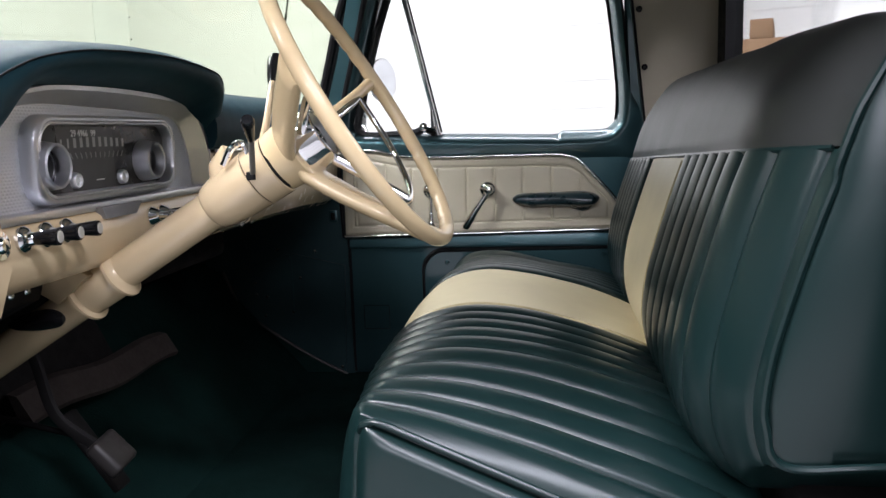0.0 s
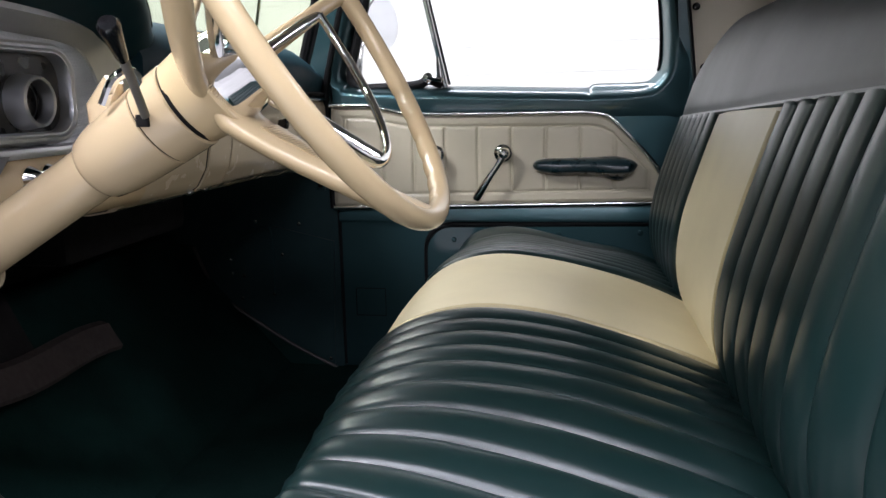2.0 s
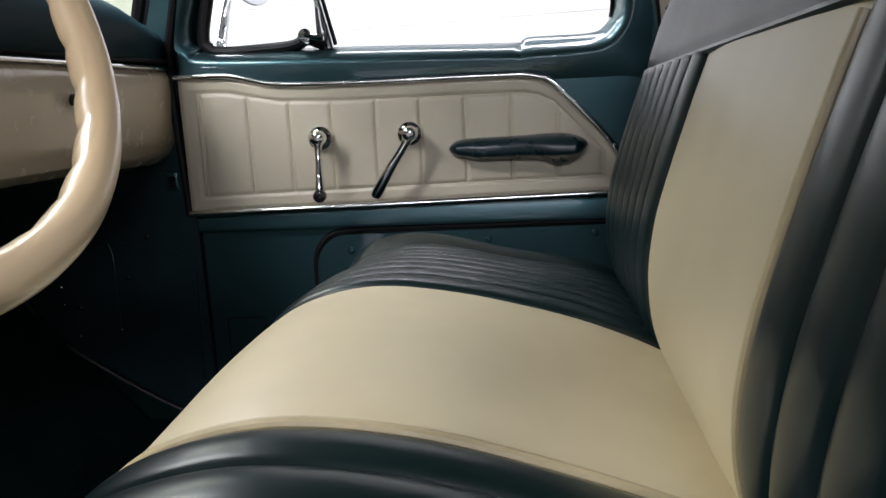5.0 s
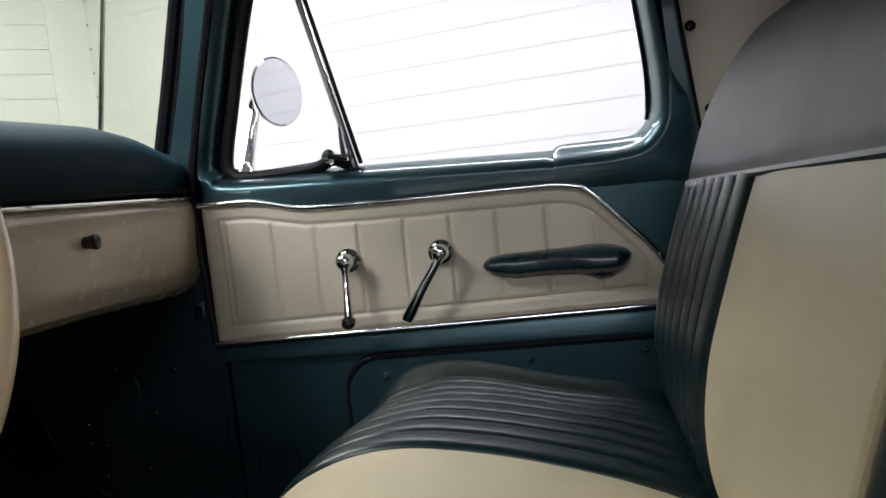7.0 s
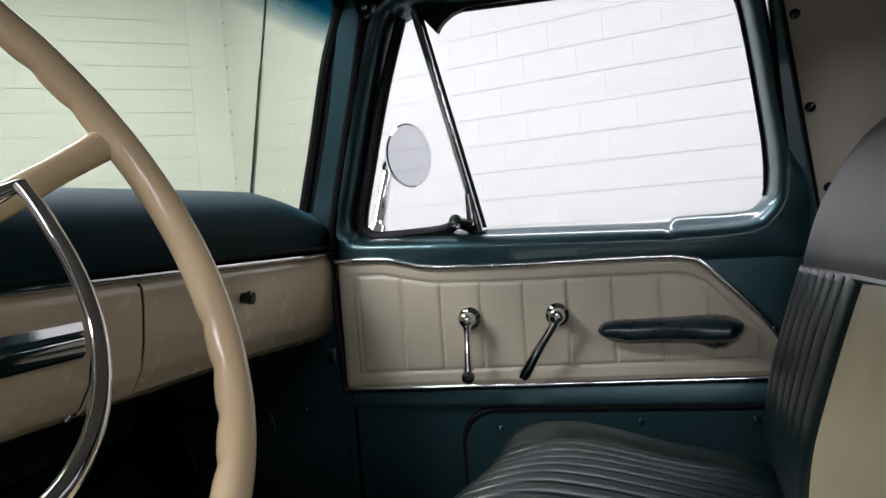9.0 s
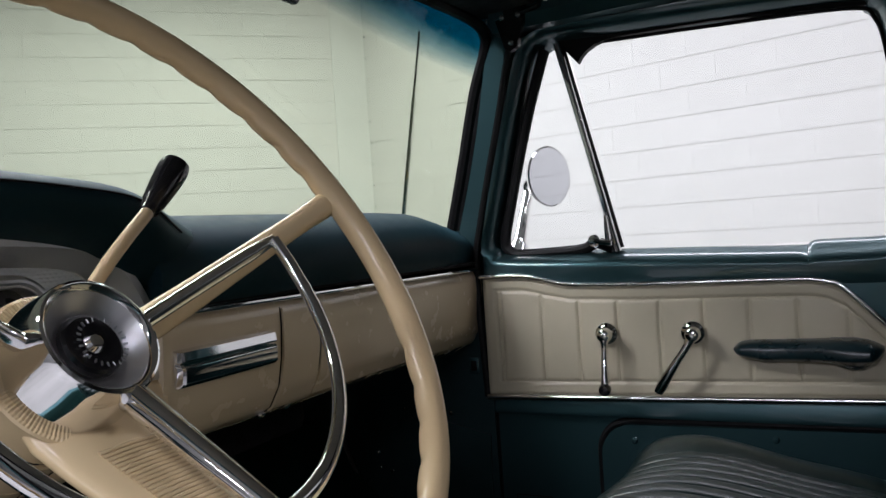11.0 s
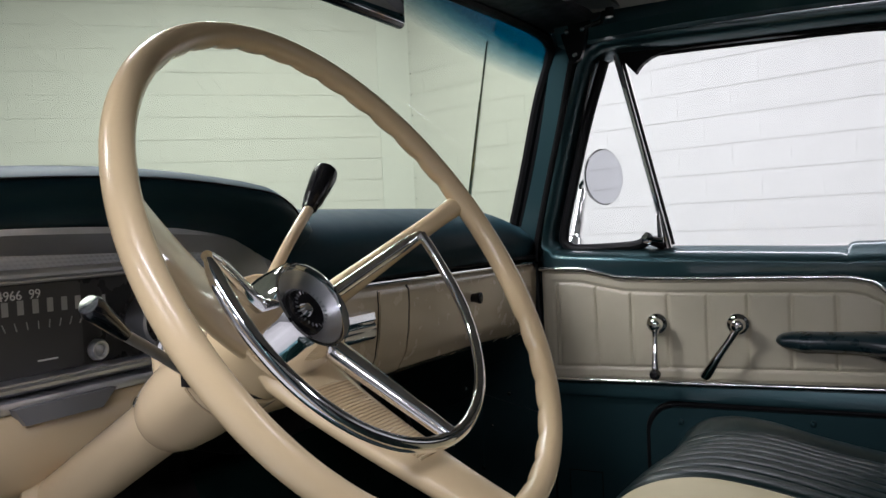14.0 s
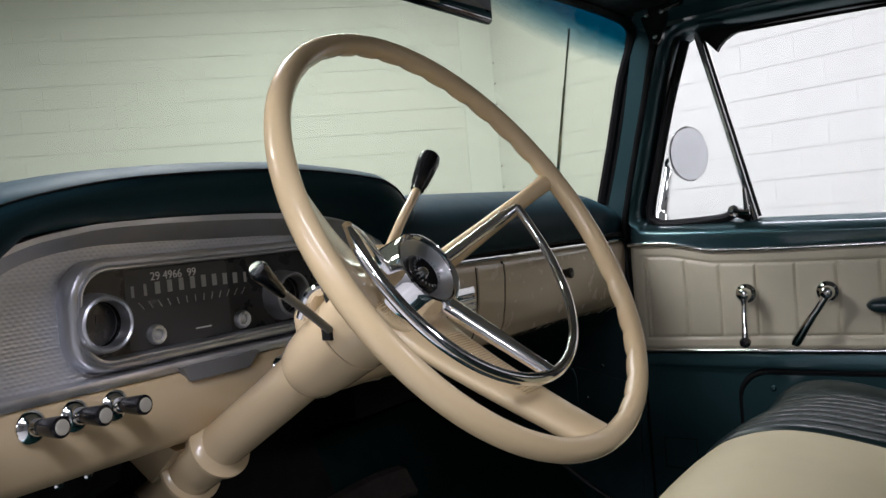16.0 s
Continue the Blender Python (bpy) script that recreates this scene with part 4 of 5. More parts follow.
def words(text, place, size, parent, material):
    """Raised letters that face the rear of the truck."""
    cu = bpy.data.curves.new("words", "FONT")
    cu.body, cu.size, cu.extrude = text, size, 0.0003
    tmp = bpy.data.objects.new("words", cu)
    me = bpy.data.meshes.new_from_object(tmp)
    me.transform(Matrix.Translation(place) @ Matrix(((0, 0, 1, 0), (1, 0, 0, 0), (0, 1, 0, 0), (0, 0, 0, 1))))
    me.materials.append(material)
    ob = new("odometer_digits", me)
    ob.parent = parent
    ob.matrix_parent_inverse = parent.matrix_world.inverted()
    bpy.data.objects.remove(tmp)
    return ob


words("29 4966  99", (0.0842, -0.441, 1.3035), 0.0115, face, M_WHITE)

driver_panel = part("driver_panel", loft([[(x, y, z) for x, z in ((0.066, 1.211), (0.090, 1.211), (0.098, 1.204), (0.101, 1.175), (0.097, 1.150), (0.086, 1.137), (0.02, 1.132), (0.0, 1.15), (0.0, 1.211))] for y in span(-0.70, -0.064, 12)]), M_CREAMPAINT, dash, "cream painted switch panel", 50)
part("end_cap", prism([(-0.05, 1.09), (0.10, 1.12), (0.118, 1.17), (0.105, 1.25), (0.06, 1.30), (-0.05, 1.30)], "y", -0.735, -0.628, 0.012, 3), M_CREAMPAINT, dash)
part("light_switch", lathe([(0, 0.012), (0.006, 0.011), (0.009, 0.006), (0.015, 0.005), (0.0165, 0.001), (0.0165, -0.02)], (0.112, -0.640, 1.196), (1, 0, 0.1), 28), M_CHROME, dash, "round chrome light switch")
part("trim_lip", box(0.066, 0.096, -0.618, -0.066, 1.2095, 1.2200, 0.003), M_ALU, dash)
part("grey_tab", prism([(-0.428, 1.2145), (-0.418, 1.199), (-0.342, 1.199), (-0.326, 1.2145)], "x", 0.090, 0.104, 0.003), M_TAB, dash, "grey metal tab")
for y in (-0.5815, -0.5425, -0.5035):
    knob = part("pull_knob", lathe([(0.005, 0.008), (0.0065, 0.012), (0.0075, 0.020), (0.0092, 0.038), (0.0090, 0.0415), (0.0075, 0.0425), (0, 0.042)], (0.0985, y, 1.195), (1, 0.12, 0.04), 20), M_BLACK, dash, "black pull knob with a white end")
    part("collar", lathe([(0.013, 0.0), (0.0145, 0.004), (0.012, 0.008), (0.008, 0.010), (0.007, 0.016), (0.004, 0.02)], (0.0985, y, 1.195), (1, 0.12, 0.04), 20), M_CHROME, knob)
    part("white_end", lathe([(0, 0.0436), (0.0062, 0.0433), (0.0072, 0.041)], (0.0985, y, 1.195), (1, 0.12, 0.04), 18), M_IVORY, knob)
for y in (-0.296, -0.266):
    sw = part("switch", lathe([(0.012, 0), (0.013, 0.004), (0.009, 0.012), (0.006, 0.016), (0.006, 0.03), (0, 0.031)], (0.0985, y, 1.190), (1, 0, 0), 16), M_CHROME, dash)
part("toggle", tube([(0.098, -0.236, 1.187), (0.132, -0.230, 1.190)], [0.007, 0.009], 10), M_BLACK, dash)
part("brake_handle", tube(smooth_path([(0.060, -0.462, 1.080), (0.035, -0.455, 1.078), (0.005, -0.446, 1.072), (-0.030, -0.440, 1.066)], 5), [0.005, 0.009, 0.011, 0.012, 0.0125, 0.013, 0.013, 0.013, 0.013, 0.0125, 0.012, 0.011, 0.010, 0.009, 0.007, 0.004], 12, flat=0.6), M_BLACK, dash, "glossy black brake release handle")
part("under_bracket", prism([(-0.06, 1.06), (0.030, 1.105), (0.040, 1.137), (-0.06, 1.137)], "y", -0.56, -0.46, 0.004), M_SHADE, dash)
# Added box, its near-black colour holds the shade under the dash.
part("heater_box", box(-0.33, -0.10, 0.05, 0.45, 1.02, 1.15, 0.02), M_SHADE, dash, "added heater box, near-black for the shade under the dash")
for y in (-0.53, -0.50):
    screw(dash, (0.041, y, 1.123), (1, 0, -0.3), 0.005)

# ---- steering column and wheel ----
AXIS = Vector((0.8505, 0.006, 0.526)).normalized()
COL = Vector((0.21, -0.3875, 1.193))
column = empty("steering_column", "cream painted steering column with shift and signal levers", "steering column", (-0.2, -0.39, 0.94))
part("tube", lathe([(0, -0.62), (0.0248, -0.62), (0.0248, 0.03)], COL, AXIS, 40), M_CREAMPAINT, column)
bowl = part("shift_bowl", lathe([(0.0246, 0.024), (0.0275, 0.0262), (0.0302, 0.0300), (0.0335, 0.044), (0.0360, 0.066), (0.0380, 0.0975), (0.0365, 0.0985)], COL, AXIS, 48), M_CREAMPAINT, column, "cream shift bowl")
part("signal_housing", lathe([(0.0365, 0.0990), (0.0383, 0.1002), (0.0392, 0.1290), (0.0382, 0.1303), (0.034, 0.1303)], COL, AXIS, 48), M_CREAMPAINT, column, "cream signal switch housing")
part("gap_ring", lathe([(0.0368, 0.097), (0.0368, 0.134)], COL, AXIS, 40), M_SHADE, column)
for s, r in ((-0.131, 0.0345), (-0.190, 0.0350)):
    part("flange", lathe([(0.0248, s - 0.005), (0.030, s - 0.004), (r, s - 0.002), (r, s + 0.002), (0.029, s + 0.004), (0.0248, s + 0.009)], COL, AXIS, 40), M_CREAMPAINT, column)
part("clamp_sleeve", lathe([(0.0268, -0.190), (0.0285, -0.186), (0.0285, -0.135), (0.0268, -0.131)], COL, AXIS, 40), M_CREAMPAINT, column)
part("lever_boss", tube([COL + AXIS * 0.060 + Vector((-0.010, 0, 0.018)), Vector((0.248, -0.392, 1.262)), Vector((0.259, -0.394, 1.283))], [0.020, 0.015, 0.008], 14), M_CREAMPAINT, column, "cream lever boss")
part("mount_bracket", prism([(0.03, 1.09), (0.075, 1.127), (0.02, 1.15), (-0.02, 1.12)], "y", -0.425, -0.345, 0.006), M_CREAMPAINT, column)
shift = part("shift_lever", tube(smooth_path([(0.276, -0.350, 1.252), (0.282, -0.322, 1.298), (0.279, -0.286, 1.336), (0.2690, -0.2360, 1.3727)], 5), [0.0068] + [0.0052] * 15, 12), M_CREAMPAINT, column, "cream shift lever")
part("knob", lathe([(0.005, -0.004), (0.0075, 0.0), (0.0075, 0.004), (0.0090, 0.008), (0.0112, 0.028), (0.0122, 0.043), (0.0112, 0.050), (0.0075, 0.053), (0, 0.054)], (0.2690, -0.2360, 1.3727), (-0.083, 0.70, 0.71), 24), M_BLACK, shift, "glossy black shift knob")
signal = part("signal_lever", tube([(0.299, -0.418, 1.249), (0.322, -0.478, 1.280), (0.3320, -0.505, 1.2930)], 0.0036, 12), M_HEAD, column, "khaki grey signal lever")
part("tip", lathe([(0.0036, 0.0), (0.0046, 0.005), (0.0070, 0.030), (0.0078, 0.037), (0.006, 0.0405), (0, 0.041)], (0.3315, -0.504, 1.2925), (0.23, -0.80, 0.55), 20), M_BLACK, signal, "black lever tip")
# Dark block for the shade inside the lever slot.
part("lever_slot", box(0.294, 0.305, -0.428, -0.416, 1.244, 1.254, 0.001), M_SHADE, column)
part("chrome_clip", tube(smooth_path([(0.262, -0.418, 1.262), (0.272, -0.416, 1.282), (0.284, -0.408, 1.288), (0.296, -0.412, 1.268)], 4), 0.0045, 10), M_CHROME, column)

WC, WN = Vector((0.4314, -0.3795, 1.3282)), Vector((0.861, -0.0084, 0.5077)).normalized()
WR = Vector((0, 1, 0)) - WN * WN.y
WR.normalize()
WU = WN.cross(WR)
WU = WU if WU.z > 0 else -WU
RIM = 0.1898


def wp(r, deg, s=0.0):
    """A point of the wheel: radius, angle from the passenger side towards the top, height over the rim's plane."""
    a = radians(deg)
    return WC + WR * (r * math.cos(a)) + WU * (r * math.sin(a)) + WN * s


wheel = empty("steering_wheel", "large cream three-spoke steering wheel with a chrome horn ring", "steering wheel", WC)


def rim():
    """The rim: an oval section with finger notches on the inner back side of its upper part."""
    bm = bmesh.new()
    n, seg = 480, 16
    rings = []
    for i in range(n):
        deg = 360 * i / n
        ring = []
        grip = 1.0 if 18 < deg < 162 or 200 < deg < 262 or 278 < deg < 340 else 0.0
        wave = grip * (0.5 * (1 - math.cos(radians(deg * 40)))) ** 2.5
        for k in range(seg):
            a = 2 * math.pi * k / seg
            out, up = math.cos(a), math.sin(a)
            push = 1.0 - 0.14 * wave * step(0.25, 1.0, -up * 0.75 - out * 0.65)
            ring.append(bm.verts.new(wp(RIM + 0.0089 * out * push, deg, 0.0098 * up * push)))
        rings.append(ring)
    for i in range(n):
        a, b = rings[i], rings[(i + 1) % n]
        for k in range(seg):
            bm.faces.new((a[k], a[(k + 1) % seg], b[(k + 1) % seg], b[k]))
    return bm


part("rim", rim(), M_WHEEL, wheel, "cream moulded rim with finger notches", 60)
HUB_S = -0.058
HC = WC - WR * 0.006
HUB = [(0.0385, -0.1275), (0.0398, -0.118), (0.0415, -0.106), (0.0440, -0.0965), (0.0458, -0.0925), (0.0450, -0.0905)]
part("hub_body", lathe(HUB, HC, WN, 64), M_WHEEL, wheel, "cream moulded hub")
bm = bmesh.new()
teeth = [[bm.verts.new(wp(r, 360 * k / 480, s + (0.0004 if k % 4 < 2 else -0.0003)) - WR * 0.006) for k in range(480)] for r, s in ((0.0452, -0.0908), (0.0435, -0.0896), (0.034, -0.0896))]
for a, b in zip(teeth, teeth[1:]):
    for k in range(480):
        bm.faces.new((a[k], a[(k + 1) % 480], b[(k + 1) % 480], b[k]))
part("serrated_ring", bm, M_WHEEL, wheel, "finely serrated cream ring", 20)
hub = part("hub_shell", lathe([(0.030, -0.0345), (0.0388, -0.0340), (0.0398, -0.0315), (0.0394, -0.026), (0.0374, -0.014), (0.0358, -0.005), (0.0352, -0.001), (0.0342, 0.0014), (0.0326, 0.0022), (0.0308, 0.0014), (0.0292, -0.0012)], HC + WN * HUB_S, WN, 48), M_CHROME, wheel, "polished chrome hub")
part("hub_dish", lathe([(0.0298, -0.0004), (0.0290, -0.0016), (0.0205, -0.0125), (0.019, -0.0135), (0, -0.0135)], HC + WN * HUB_S, WN, 40), M_BRUSHED, hub, "brushed dished cap")
part("hub_medallion", lathe([(0.0185, -0.011), (0.0180, -0.008), (0.0160, -0.0065), (0.010, -0.0080), (0, -0.0080)], HC + WN * HUB_S, WN, 28), M_BLACK, hub, "black medallion")
part("emblem", lathe([(0, 0.003), (0.004, 0.002), (0.006, -0.001)], HC + WN * (HUB_S - 0.006), WN, 10), M_CHROME, hub)
for k in range(24):
    a = 15 * k
    part("medallion_tick", tube([wp(0.0125, a, HUB_S - 0.0072), wp(0.0150, a, HUB_S - 0.0068)], 0.0006, 4), M_ALU, hub)


def spoke_line(t):
    """Radius and height of a spoke's middle."""
    return 0.034 + (RIM - 0.038) * t, -0.100 + 0.094 * t ** 1.15


def spoke(deg, w0, w1, thick, r0=0.034):
    """A spoke that rises from the recessed hub to the rim; r0 is the radius at which it starts inside the hub."""
    secs = []
    for t in span(0, 1, 12):
        r, s = spoke_line(max(0.0, (r0 + (RIM - 0.004 - r0) * t - 0.034) / (RIM - 0.038)))
        r = r0 + (RIM - 0.004 - r0) * t
        w = w0 + (w1 - w0) * t + 0.002 * step(0.85, 1.0, t)
        c = wp(r, deg, s)
        side = (wp(1, deg + 90) - WC).normalized()
        secs.append([c + side * (w * math.copysign(abs(math.cos(a)) ** 0.8, math.cos(a))) + WN * (thick * math.sin(a) * (1.0 if math.sin(a) > 0 else 1.3)) for a in span(0, 2 * math.pi * 23 / 24, 24)])
    return loft(secs)


for deg, w0, w1 in ((15, 0.0120, 0.0072), (165, 0.026, 0.020)):
    sp = part("spoke", spoke(deg, w0, w1, 0.009), M_WHEEL, wheel, "cream spoke", 60)
    part("spoke_strip", tube([wp(0.038 + 0.088 * t, deg + (3 if deg > 90 else -1) * t, HUB_S - 0.016 + 0.053 * t) for t in span(0, 1, 10)], [0.0050] * 8 + [0.0044, 0.0030], 14, flat=1.2), M_CHROME, sp, "chrome spoke strip")
low = part("spoke", spoke(270, 0.0425, 0.017, 0.011, 0.004), M_WHEEL, wheel, "wide ribbed cream lower spoke", 60)
for k in range(30):
    t = 0.13 + 0.50 * k / 29
    r, s = spoke_line(t)
    w = (0.042 - 0.025 * t) * 0.5
    c = wp(r, 270, s)
    part("rib", tube([c - WR * w + WN * 0.0099, c + WN * 0.0113, c + WR * w + WN * 0.0099], 0.0014, 6), M_WHEEL, low)
part("horn_bar", tube([wp(0.034 + 0.092 * t, 270, HUB_S - 0.006 + 0.051 * t) for t in span(0, 1, 8)], [0.0085 - 0.0030 * t for t in span(0, 1, 8)], 14), M_CHROME, wheel, "chrome horn bar")
arc = [wp(0.1235 + 0.004 * math.sin(radians(d)) ** 2 + 0.002 * step(80, 170, d), -d, -0.020 + 0.006 * math.sin(radians(max(d, 0)))) for d in span(-14, 191, 60)]
part("horn_ring", tube(arc, [0.0041] * 58 + [0.0036, 0.0020], 16, flat=1.25), M_CHROME, wheel, "chrome half horn ring", 60)

# ---- pedals ----
pedal = empty("brake_pedal", "black rubber brake pedal on a steel arm", "pedal", (0.05, -0.38, 0.80))
part("arm", tube(smooth_path([(-0.075, -0.39, 1.12), (-0.040, -0.385, 1.01), (-0.020, -0.38, 0.925), (0.035, -0.38, 0.882)], 5), 0.006, 8, flat=1.5), M_SHADE, pedal)
bm = box(-0.034, 0.034, -0.040, 0.040, -0.014, 0.014, 0.008, 3)
bm.transform(pose(0.058, -0.380, 0.872, 0, 48, 8) @ Matrix.Scale(0.78, 4))
part("pad", bm, M_PEDAL, pedal, "worn rubber pedal pad")
gas = empty("accelerator_pedal", "dark slim accelerator pedal on the floor", "pedal", (0.02, -0.2, 0.64))
bm = box(-0.072, 0.072, -0.019, 0.019, -0.006, 0.006, 0.004, 2)
bm.transform(pose(-0.036, -0.27, 0.828, 0, 55, 0))
part("pad", bm, M_SHADE, gas)
part("rod", tube([(-0.055, -0.27, 0.850), (-0.20, -0.27, 0.88)], 0.005, 8), M_SHADE, gas)

# ---- bench seat ----
seat = empty("bench_seat", "dark green pleated vinyl bench seat with a cream centre band", "bench seat", (0.6, 0, 0.64))
CUSH = smooth_path([(0.880, 0, 0.925), (0.826, 0, 0.953), (0.775, 0, 0.976), (0.70, 0, 1.002), (0.62, 0, 1.023), (0.545, 0, 1.030), (0.485, 0, 1.019), (0.443, 0, 0.996), (0.412, 0, 0.955), (0.398, 0, 0.90), (0.394, 0, 0.83), (0.402, 0, 0.74)], 5)


def rib(y, y0, w, high):
    return high * abs(math.sin(math.pi * (y - y0) / w)) ** 0.45


END_FALL = [(0, 0), (0.36, 0), (0.40, 0.05), (0.44, 0.17), (0.485, 0.33), (0.53, 0.49), (0.576, 0.66), (0.590, 0.73), (0.603, 0.83), (0.612, 0.93), (0.617, 1)]


def to_end(p, y):
    """Blends the cushion's section into that of its ends, which fall to the rear behind an upright front corner."""
    w = lerp_line(END_FALL, abs(y)) * (1 if y < 0 else 0.25)
    if p.z > 0.985 or p.x > 0.5:
        x = max(p.x, 0.470)
        q = Vector((x, 0, 1.018 - 0.43 * (x - 0.470)))
    else:
        q = Vector((0.462 - 0.010 * step(0.98, 0.80, p.z), 0, min(p.z + 0.01, 0.998)))
    return p.lerp(q, w)


def cushion_strip(y0, y1, w, high, ends=()):
    """A closed strip of the cushion from y0 to y1, pleated along x with ribs w wide."""
    count = max(1, round((y1 - y0) / w))
    ys = span(y0, y1, 12 * count + 1) if w < 0.1 else span(y0, y1, 20)
    secs = []
    for y in ys:
        top = []
        for i, p in enumerate(CUSH):
            a, b = CUSH[max(i - 1, 0)], CUSH[min(i + 1, len(CUSH) - 1)]
            d = (b - a).normalized()
            nrm = Vector((d.z, 0, -d.x))
            nrm = -nrm if nrm.dot(Vector((-0.6, 0, 0.8))) < 0 else nrm
            fade = step(0.40, 0.48, p.x) if p.z < 0.98 and p.x < 0.5 else 1
            h = rib(y, y0, (y1 - y0) / count, high) * (0.35 + 0.65 * fade) if w < 0.1 else high * max(0.0, math.sin(math.pi * (y - y0) / (y1 - y0))) ** (0.75 if w == 0.5 else 0.4)
            wob = 0.0022 * noise.noise((p.x * 9, y * 7, 1.7))
            q = to_end(p, y) + nrm * (h + wob)
            top.append((q.x, y, q.z - 0.006 * (y / 0.62) ** 2 * step(0.62, 0.5, abs(y)) - 0.025 * step(0.15, 0.52, y) * step(0.80, 0.62, p.x) * step(0.80, 0.98, p.z) - 0.012 * step(0.20, 0.60, y) * step(0.50, 0.80, p.x)))
        secs.append(top + [(0.43, y, 0.70), (0.88, y, 0.70)])
    return loft(secs)


part("cushion_centre", cushion_strip(-0.172, 0.160, 1.0, 0.006), M_CREAMVINYL, seat, "cream vinyl centre band of the cushion", 60)
part("welt", tube([(p.x, -0.1675, p.z + 0.0022) for p in CUSH[3:42]], 0.0042, 10), M_WELT, seat, "yellowed cream welt of the cushion")
part("cushion_end", cushion_strip(-0.617, -0.575, 0.5, 0.008), M_VINYL, seat, "smooth dark green end of the cushion", 75)
part("cushion_end", cushion_strip(0.515, 0.617, 0.5, 0.009), M_VINYL, seat, "smooth dark green end of the cushion", 75)
part("cushion_pleats", cushion_strip(-0.574, -0.174, 0.0444, 0.0085), M_VINYL, seat, "dark green pleated driver side of the cushion", 75)
part("cushion_pleats", cushion_strip(0.162, 0.514, 0.0440, 0.0068), M_VINYL, seat, "dark green pleated passenger side of the cushion", 75)


def cushion_edge(y, grow):
    return [(q.x, y, q.z + grow) for q in (to_end(p, -0.617) for p in CUSH[4:])]


part("piping", tube(smooth_path([(0.466, -0.613, 0.999), (0.471, -0.619, 1.0085), (0.482, -0.6215, 1.0130)], 4) + [(x, -0.622, 1.0205 - 0.43 * (x - 0.470)) for x in span(0.50, 0.84, 8)], 0.0040, 10), M_VINYL, seat, "dark green vinyl piping")
def boxing(a, inner=0.0):
    """One section of the rounded side: the cushion's end outline, drawn in as the side turns under."""
    k, y = 0.13 * (1 - math.cos(a)) + inner, -0.612 - 0.022 * math.sin(a) - 0.012 * inner
    line = [(x, z - 0.005) for x, _, z in cushion_edge(y, 0)]
    for _ in range(2 + int(14 * a)):
        line = line[:1] + [((p[0] + 2 * q[0] + r[0]) / 4, (p[1] + 2 * q[1] + r[1]) / 4) for p, q, r in zip(line, line[1:], line[2:])] + line[-1:]
    line += [(0.43, 0.70), (0.88, 0.70)]
    return [(0.66 + (x - 0.66) * (1 - k), y, max(0.80 + (z - 0.80) * (1 - k), 0.70)) for x, z in line]


part("side_boxing", loft([boxing(math.pi / 2 * n / 14) for n in range(2, 15)] + [boxing(math.pi / 2, k) for k in (0.15, 0.35, 0.6)]), M_VINYL, seat, "smooth rounded green vinyl side", 75)
BACK = smooth_path([(0.850, 0, 0.915), (0.818, 0, 0.950), (0.803, 0, 0.99), (0.799, 0, 1.035), (0.806, 0, 1.085), (0.818, 0, 1.13), (0.830, 0, 1.17), (0.843, 0, 1.210), (0.855, 0, 1.244)], 5)
BOL = smooth_path([(0.853, 0, 1.247), (0.860, 0, 1.27), (0.875, 0, 1.315), (0.900, 0, 1.357), (0.925, 0, 1.383), (0.955, 0, 1.393), (0.985, 0, 1.384), (1.000, 0, 1.35), (1.004, 0, 1.28), (1.004, 0, 1.247)], 5)


def wrap(y):
    """How far the back's face runs to the rear near its ends."""
    return 0.056 * step(0.40, 0.628, abs(y)) ** 3


def lift(y, z):
    """The seam under the top roll climbs towards the driver's end; the cover is drawn up with it."""
    return (-0.045 * y - 0.0025) * step(1.00, 1.245, z) * step(1.385, 1.25, z)


def back_strip(y0, y1, w, high, line, foot):
    count = max(1, round((y1 - y0) / w))
    ys = span(y0, y1, 12 * count + 1) if w < 0.1 else span(y0, y1, max(16, int(80 * (y1 - y0))))
    secs = []
    for y in ys:
        row = []
        for i, p in enumerate(line):
            a, b = line[max(i - 1, 0)], line[min(i + 1, len(line) - 1)]
            d = (b - a).normalized()
            nrm = Vector((-d.z, 0, d.x))
            h = rib(y, y0, (y1 - y0) / count, high) if w < 0.1 else high * max(0.0, math.sin(math.pi * (y - y0) / (y1 - y0))) ** 0.4
            h *= step(0, 3, i) * 0.6 + 0.4
            q = p + nrm * (h + 0.002 * noise.noise((p.z * 8, y * 7, 5.1)))
            f = 1.0 if line is BACK else step(1.02, 0.86, p.x)
            end = (-0.02 * step(0.52, 0.63, abs(y)) ** 2 - 0.034 * step(0.38, 0.63, y)) if line is BOL else 0
            low_edge = 0.915 + 0.060 * step(0.53, 0.62, abs(y)) if line is BACK else 0
            up = lift(y, p.z) * (f if line is BOL else 1.0)
            row.append((q.x + wrap(y) * f + 0.3 * up, y, max(q.z + up + end * step(1.26, 1.38, p.z), low_edge)))
        secs.append(row + foot(y))
    return loft(secs)


def back_foot(y):
    return [(1.0, y, 1.244), (1.0, y, 0.915 + 0.060 * step(0.53, 0.62, abs(y)))]


part("back_centre", back_strip(-0.172, 0.165, 1.0, 0.004, BACK, back_foot), M_CREAMVINYL, seat, "cream vinyl centre band of the backrest", 60)
part("back_pleats", back_strip(-0.600, -0.174, 0.05325, 0.0078, BACK, back_foot), M_VINYL, seat, "dark green pleated driver side of the backrest", 75)
part("back_pleats", back_strip(0.167, 0.543, 0.0470, 0.0078, BACK, back_foot), M_VINYL, seat, "dark green pleated passenger side of the backrest", 75)
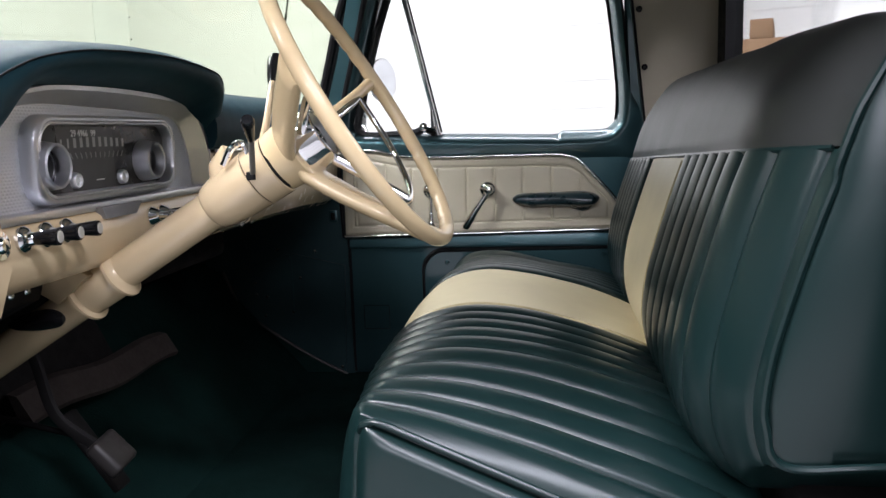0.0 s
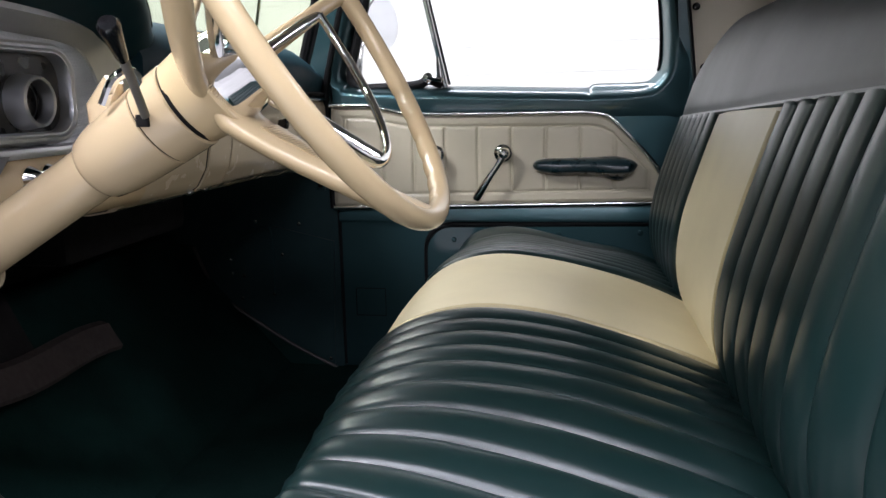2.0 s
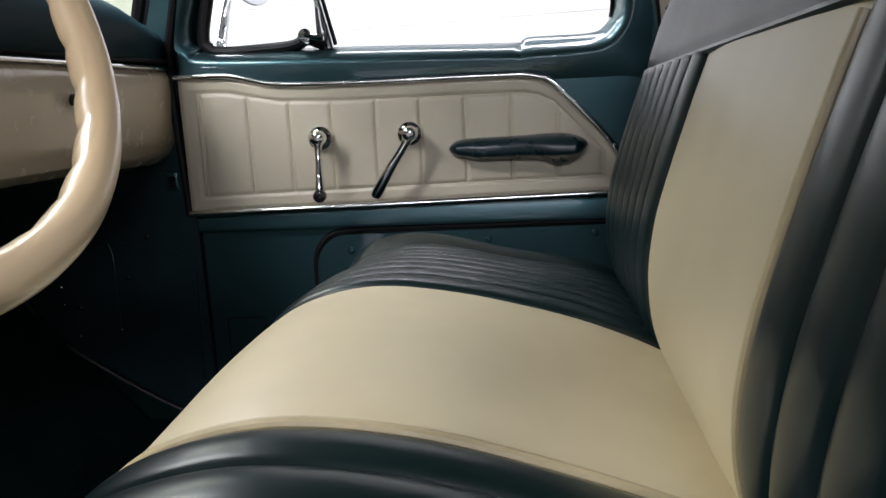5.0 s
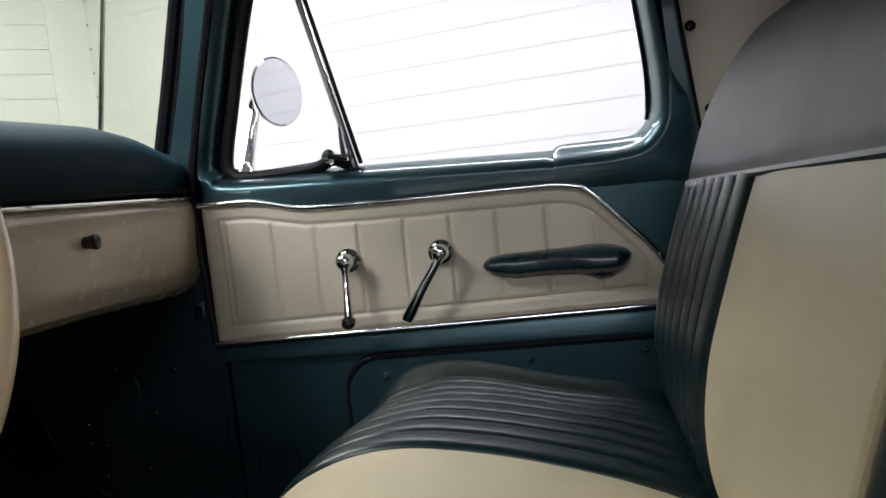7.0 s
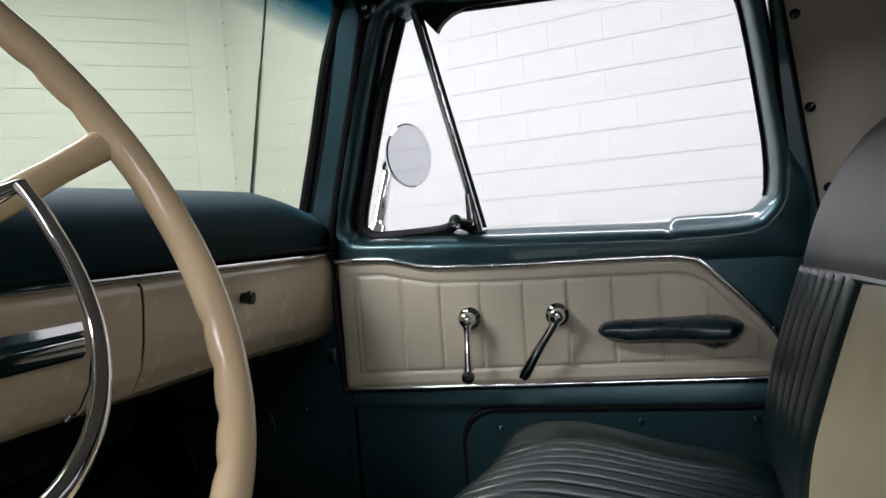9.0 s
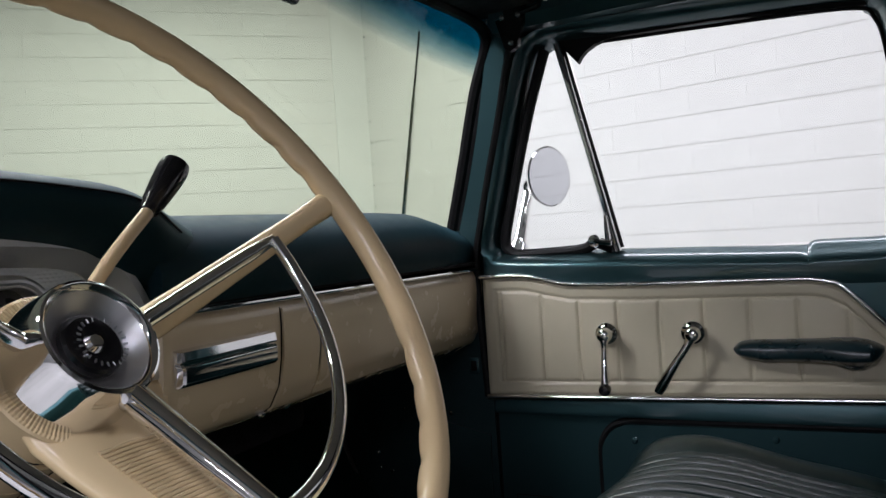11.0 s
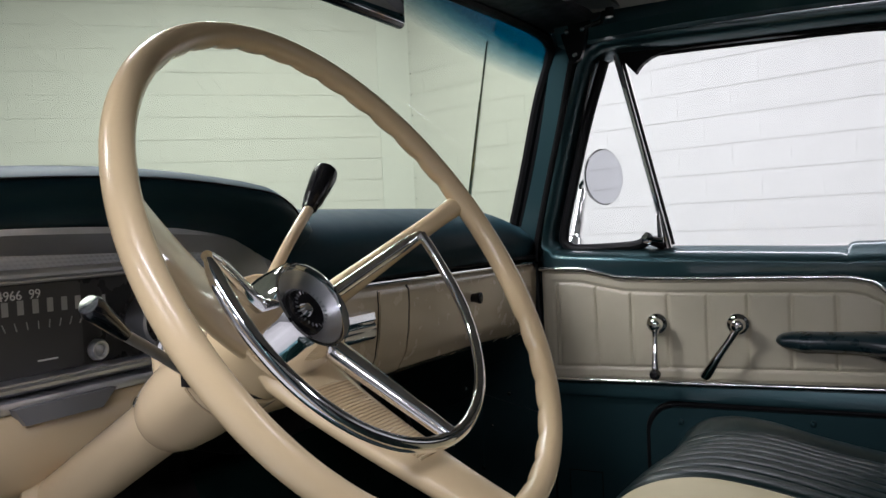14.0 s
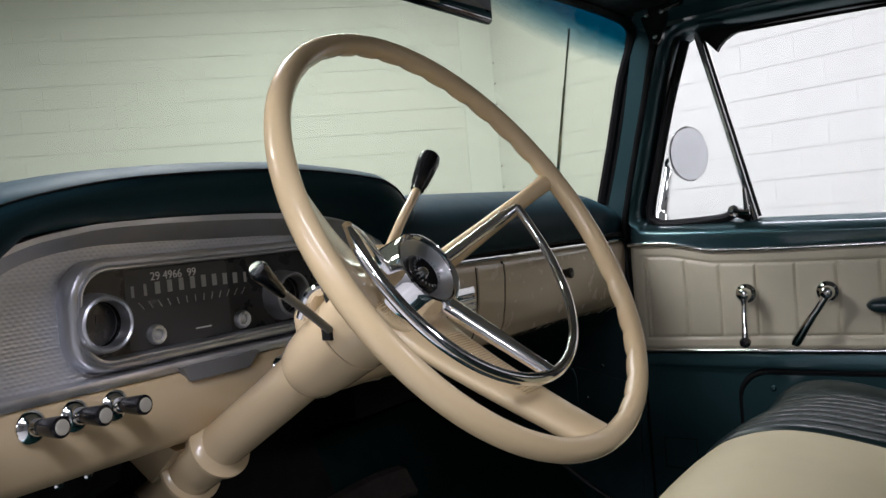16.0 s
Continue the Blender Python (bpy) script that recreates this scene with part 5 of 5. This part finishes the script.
part("welt", tube([(p.x - 0.0020 + 0.3 * lift(-0.167, p.z), -0.1665, p.z + lift(-0.167, p.z)) for p in BACK[4:40]], 0.0040, 10), M_WELT, seat, "yellowed cream welt of the backrest")
part("back_end", back_strip(-0.622, -0.601, 1.0, 0.002, BACK, back_foot), M_VINYL, seat, "smooth green vinyl end of the backrest", 60)
part("back_end", back_strip(0.545, 0.622, 1.0, 0.003, BACK, back_foot), M_VINYL, seat, "smooth green vinyl end of the backrest", 60)
part("bolster", back_strip(-0.622, 0.622, 2.0, 0.003, BOL, lambda y: []), M_BOLSTER, seat, "charcoal vinyl top roll of the backrest", 60)
part("bolster_seam", tube([(0.8530 + wrap(y) + 0.3 * lift(y, 1.2455), y, 1.2455 + lift(y, 1.2455)) for y in span(-0.604, 0.615, 60)], 0.0035, 6), M_VINYL, seat)
part("back_piping", tube([(p.x + wrap(0.62) * step(1.02, 0.86, p.x) - 0.002, -0.6245, p.z - 0.018 * step(1.26, 1.38, p.z)) for p in BOL[27:0:-1]] + [(p.x + wrap(0.62) - 0.002, -0.6245, p.z) for p in BACK[::-1] if p.z > 1.02] + smooth_path([(0.8560, -0.6245, 1.006), (0.8590, -0.6245, 0.990), (0.8700, -0.6245, 0.978), (0.892, -0.6245, 0.974), (0.94, -0.6245, 0.977), (1.0, -0.6245, 0.980)], 4), 0.0042, 8), M_VINYL, seat, "dark green vinyl piping")
END_FRONT = sorted([(p.z, p.x + wrap(0.62)) for p in BACK if p.z > 1.02] + [(p.z, p.x + wrap(0.62)) for p in BOL[:24]] + [(0.978, 0.872), (1.0, 0.858)])


def back_side(u, v):
    """The padded end of the backrest, bulging between its piping and the rear edge."""
    z = 0.9765 + 0.3885 * v
    x0 = lerp_line(END_FRONT, z)
    return (x0 + (1.0 - x0) * u, -0.6225 - 0.020 * math.sin(math.pi * min(u * 0.9, 1)) ** 0.7 * math.sin(math.pi * v) ** 0.7, z)


part("back_side", slab(back_side, span(0, 1, 17), span(0, 1, 21), (0, 0.01, 0)), M_VINYL, seat, "smooth padded green vinyl end of the backrest", 75)
part("seat_riser", box(0.44, 1.0, -0.58, 0.58, 0.637, 0.71, 0.01), M_SHADE, seat, "near-black seat riser")
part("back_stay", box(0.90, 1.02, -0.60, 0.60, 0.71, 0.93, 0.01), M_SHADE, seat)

# ---- cardboard boxes by the wall, seen through the back window ----
for n, (u, w, h0, h1, wide) in enumerate(((5.62, 0.60, 0.0, 0.70, 0.55), (5.60, 0.60, 0.70, 1.40, 0.50), (5.56, 0.60, 1.40, 1.77, 0.29), (5.54, 0.60, 1.77, 1.88, 0.125))):
    bx = empty("cardboard_box", "brown cardboard box stacked against the garage wall", "box", CORNER + ALONG_SIDE * u + IN_SIDE * w + Vector((0, 0, h0)), "stacked boxes")
    c = CORNER + ALONG_SIDE * u + IN_SIDE * w
    bm = box(-wide / 2, wide / 2, -0.25, 0.25, h0, h1, 0.006)
    bm.transform(Matrix.Translation(c) @ pose(0, 0, 0, 0, 0, math.degrees(math.atan2(ALONG_SIDE.y, ALONG_SIDE.x))))
    part("carton", bm, M_CARDBOARD, bx)

# ---- wall blocks, last ----
def block_mesh(length, worn=0.0012):
    bm = box(0, length, -0.0028, 0.0, 0, COURSE - 0.004, worn, 1)
    me = bpy.data.meshes.new("block")
    bm.to_mesh(me)
    bm.free()
    me.materials.append(M_BLOCK)
    return me


FRONT_BLOCKS = (block_mesh(0.3965), block_mesh(0.1965))
SIDE_BLOCKS = (block_mesh(0.3991, 0.0005), block_mesh(0.1991, 0.0005))


def lay_blocks(wall, start, along, inward, u0, u1, z0, z1, length, first, sizes):
    """Blocks in running bond: those in the stretch u0..u1, z0..z1 are objects, the rest is one mesh."""
    rest = bmesh.new()
    turn = Matrix((along, -inward, Vector((0, 0, 1)))).transposed().to_4x4()
    row = 0
    z = JOINT0 - COURSE
    while z < ROOM_H - 0.05:
        u = first + (0.0 if row % 2 else -0.2)
        while u < length - 0.4:
            a = max(u, first)
            me = sizes[0] if a == u else sizes[1]
            m = Matrix.Translation(start + along * (a + 0.0004) + Vector((0, 0, z + 0.002))) @ turn
            if u0 <= u <= u1 and z0 <= z <= z1:
                ob = new("block", me)
                ob.parent = wall
                ob.matrix_basis = m
            elif z >= 0 and z + COURSE < ROOM_H:
                n0 = len(rest.verts)
                rest.from_mesh(me)
                rest.verts.ensure_lookup_table()
                for v in rest.verts[n0:]:
                    v.co = m @ v.co
            u += 0.4
        z += COURSE
        row += 1
    tagged(part("blocks", rest, M_BLOCK, wall), kind="stuff")


lay_blocks(wall_front, CORNER, ALONG_FRONT, IN_FRONT, -0.3, 6.2, 1.3, 3.2, 9.0, 0.30, FRONT_BLOCKS)
lay_blocks(wall_side, CORNER, ALONG_SIDE, IN_SIDE, -0.3, 7.4, 1.1, 2.9, 12.5, 0.0, SIDE_BLOCKS)

# open joint ends along the wall corner
for k in range(6, 17):
    c = CORNER + ALONG_SIDE * 0.034 + Vector((0, 0, JOINT0 + COURSE * k))
    part("joint_gap", lathe([(0, 0.004), (0.010, 0.003), (0.012, -0.004)], c, IN_SIDE, 8), M_RUBBER, wall_side)
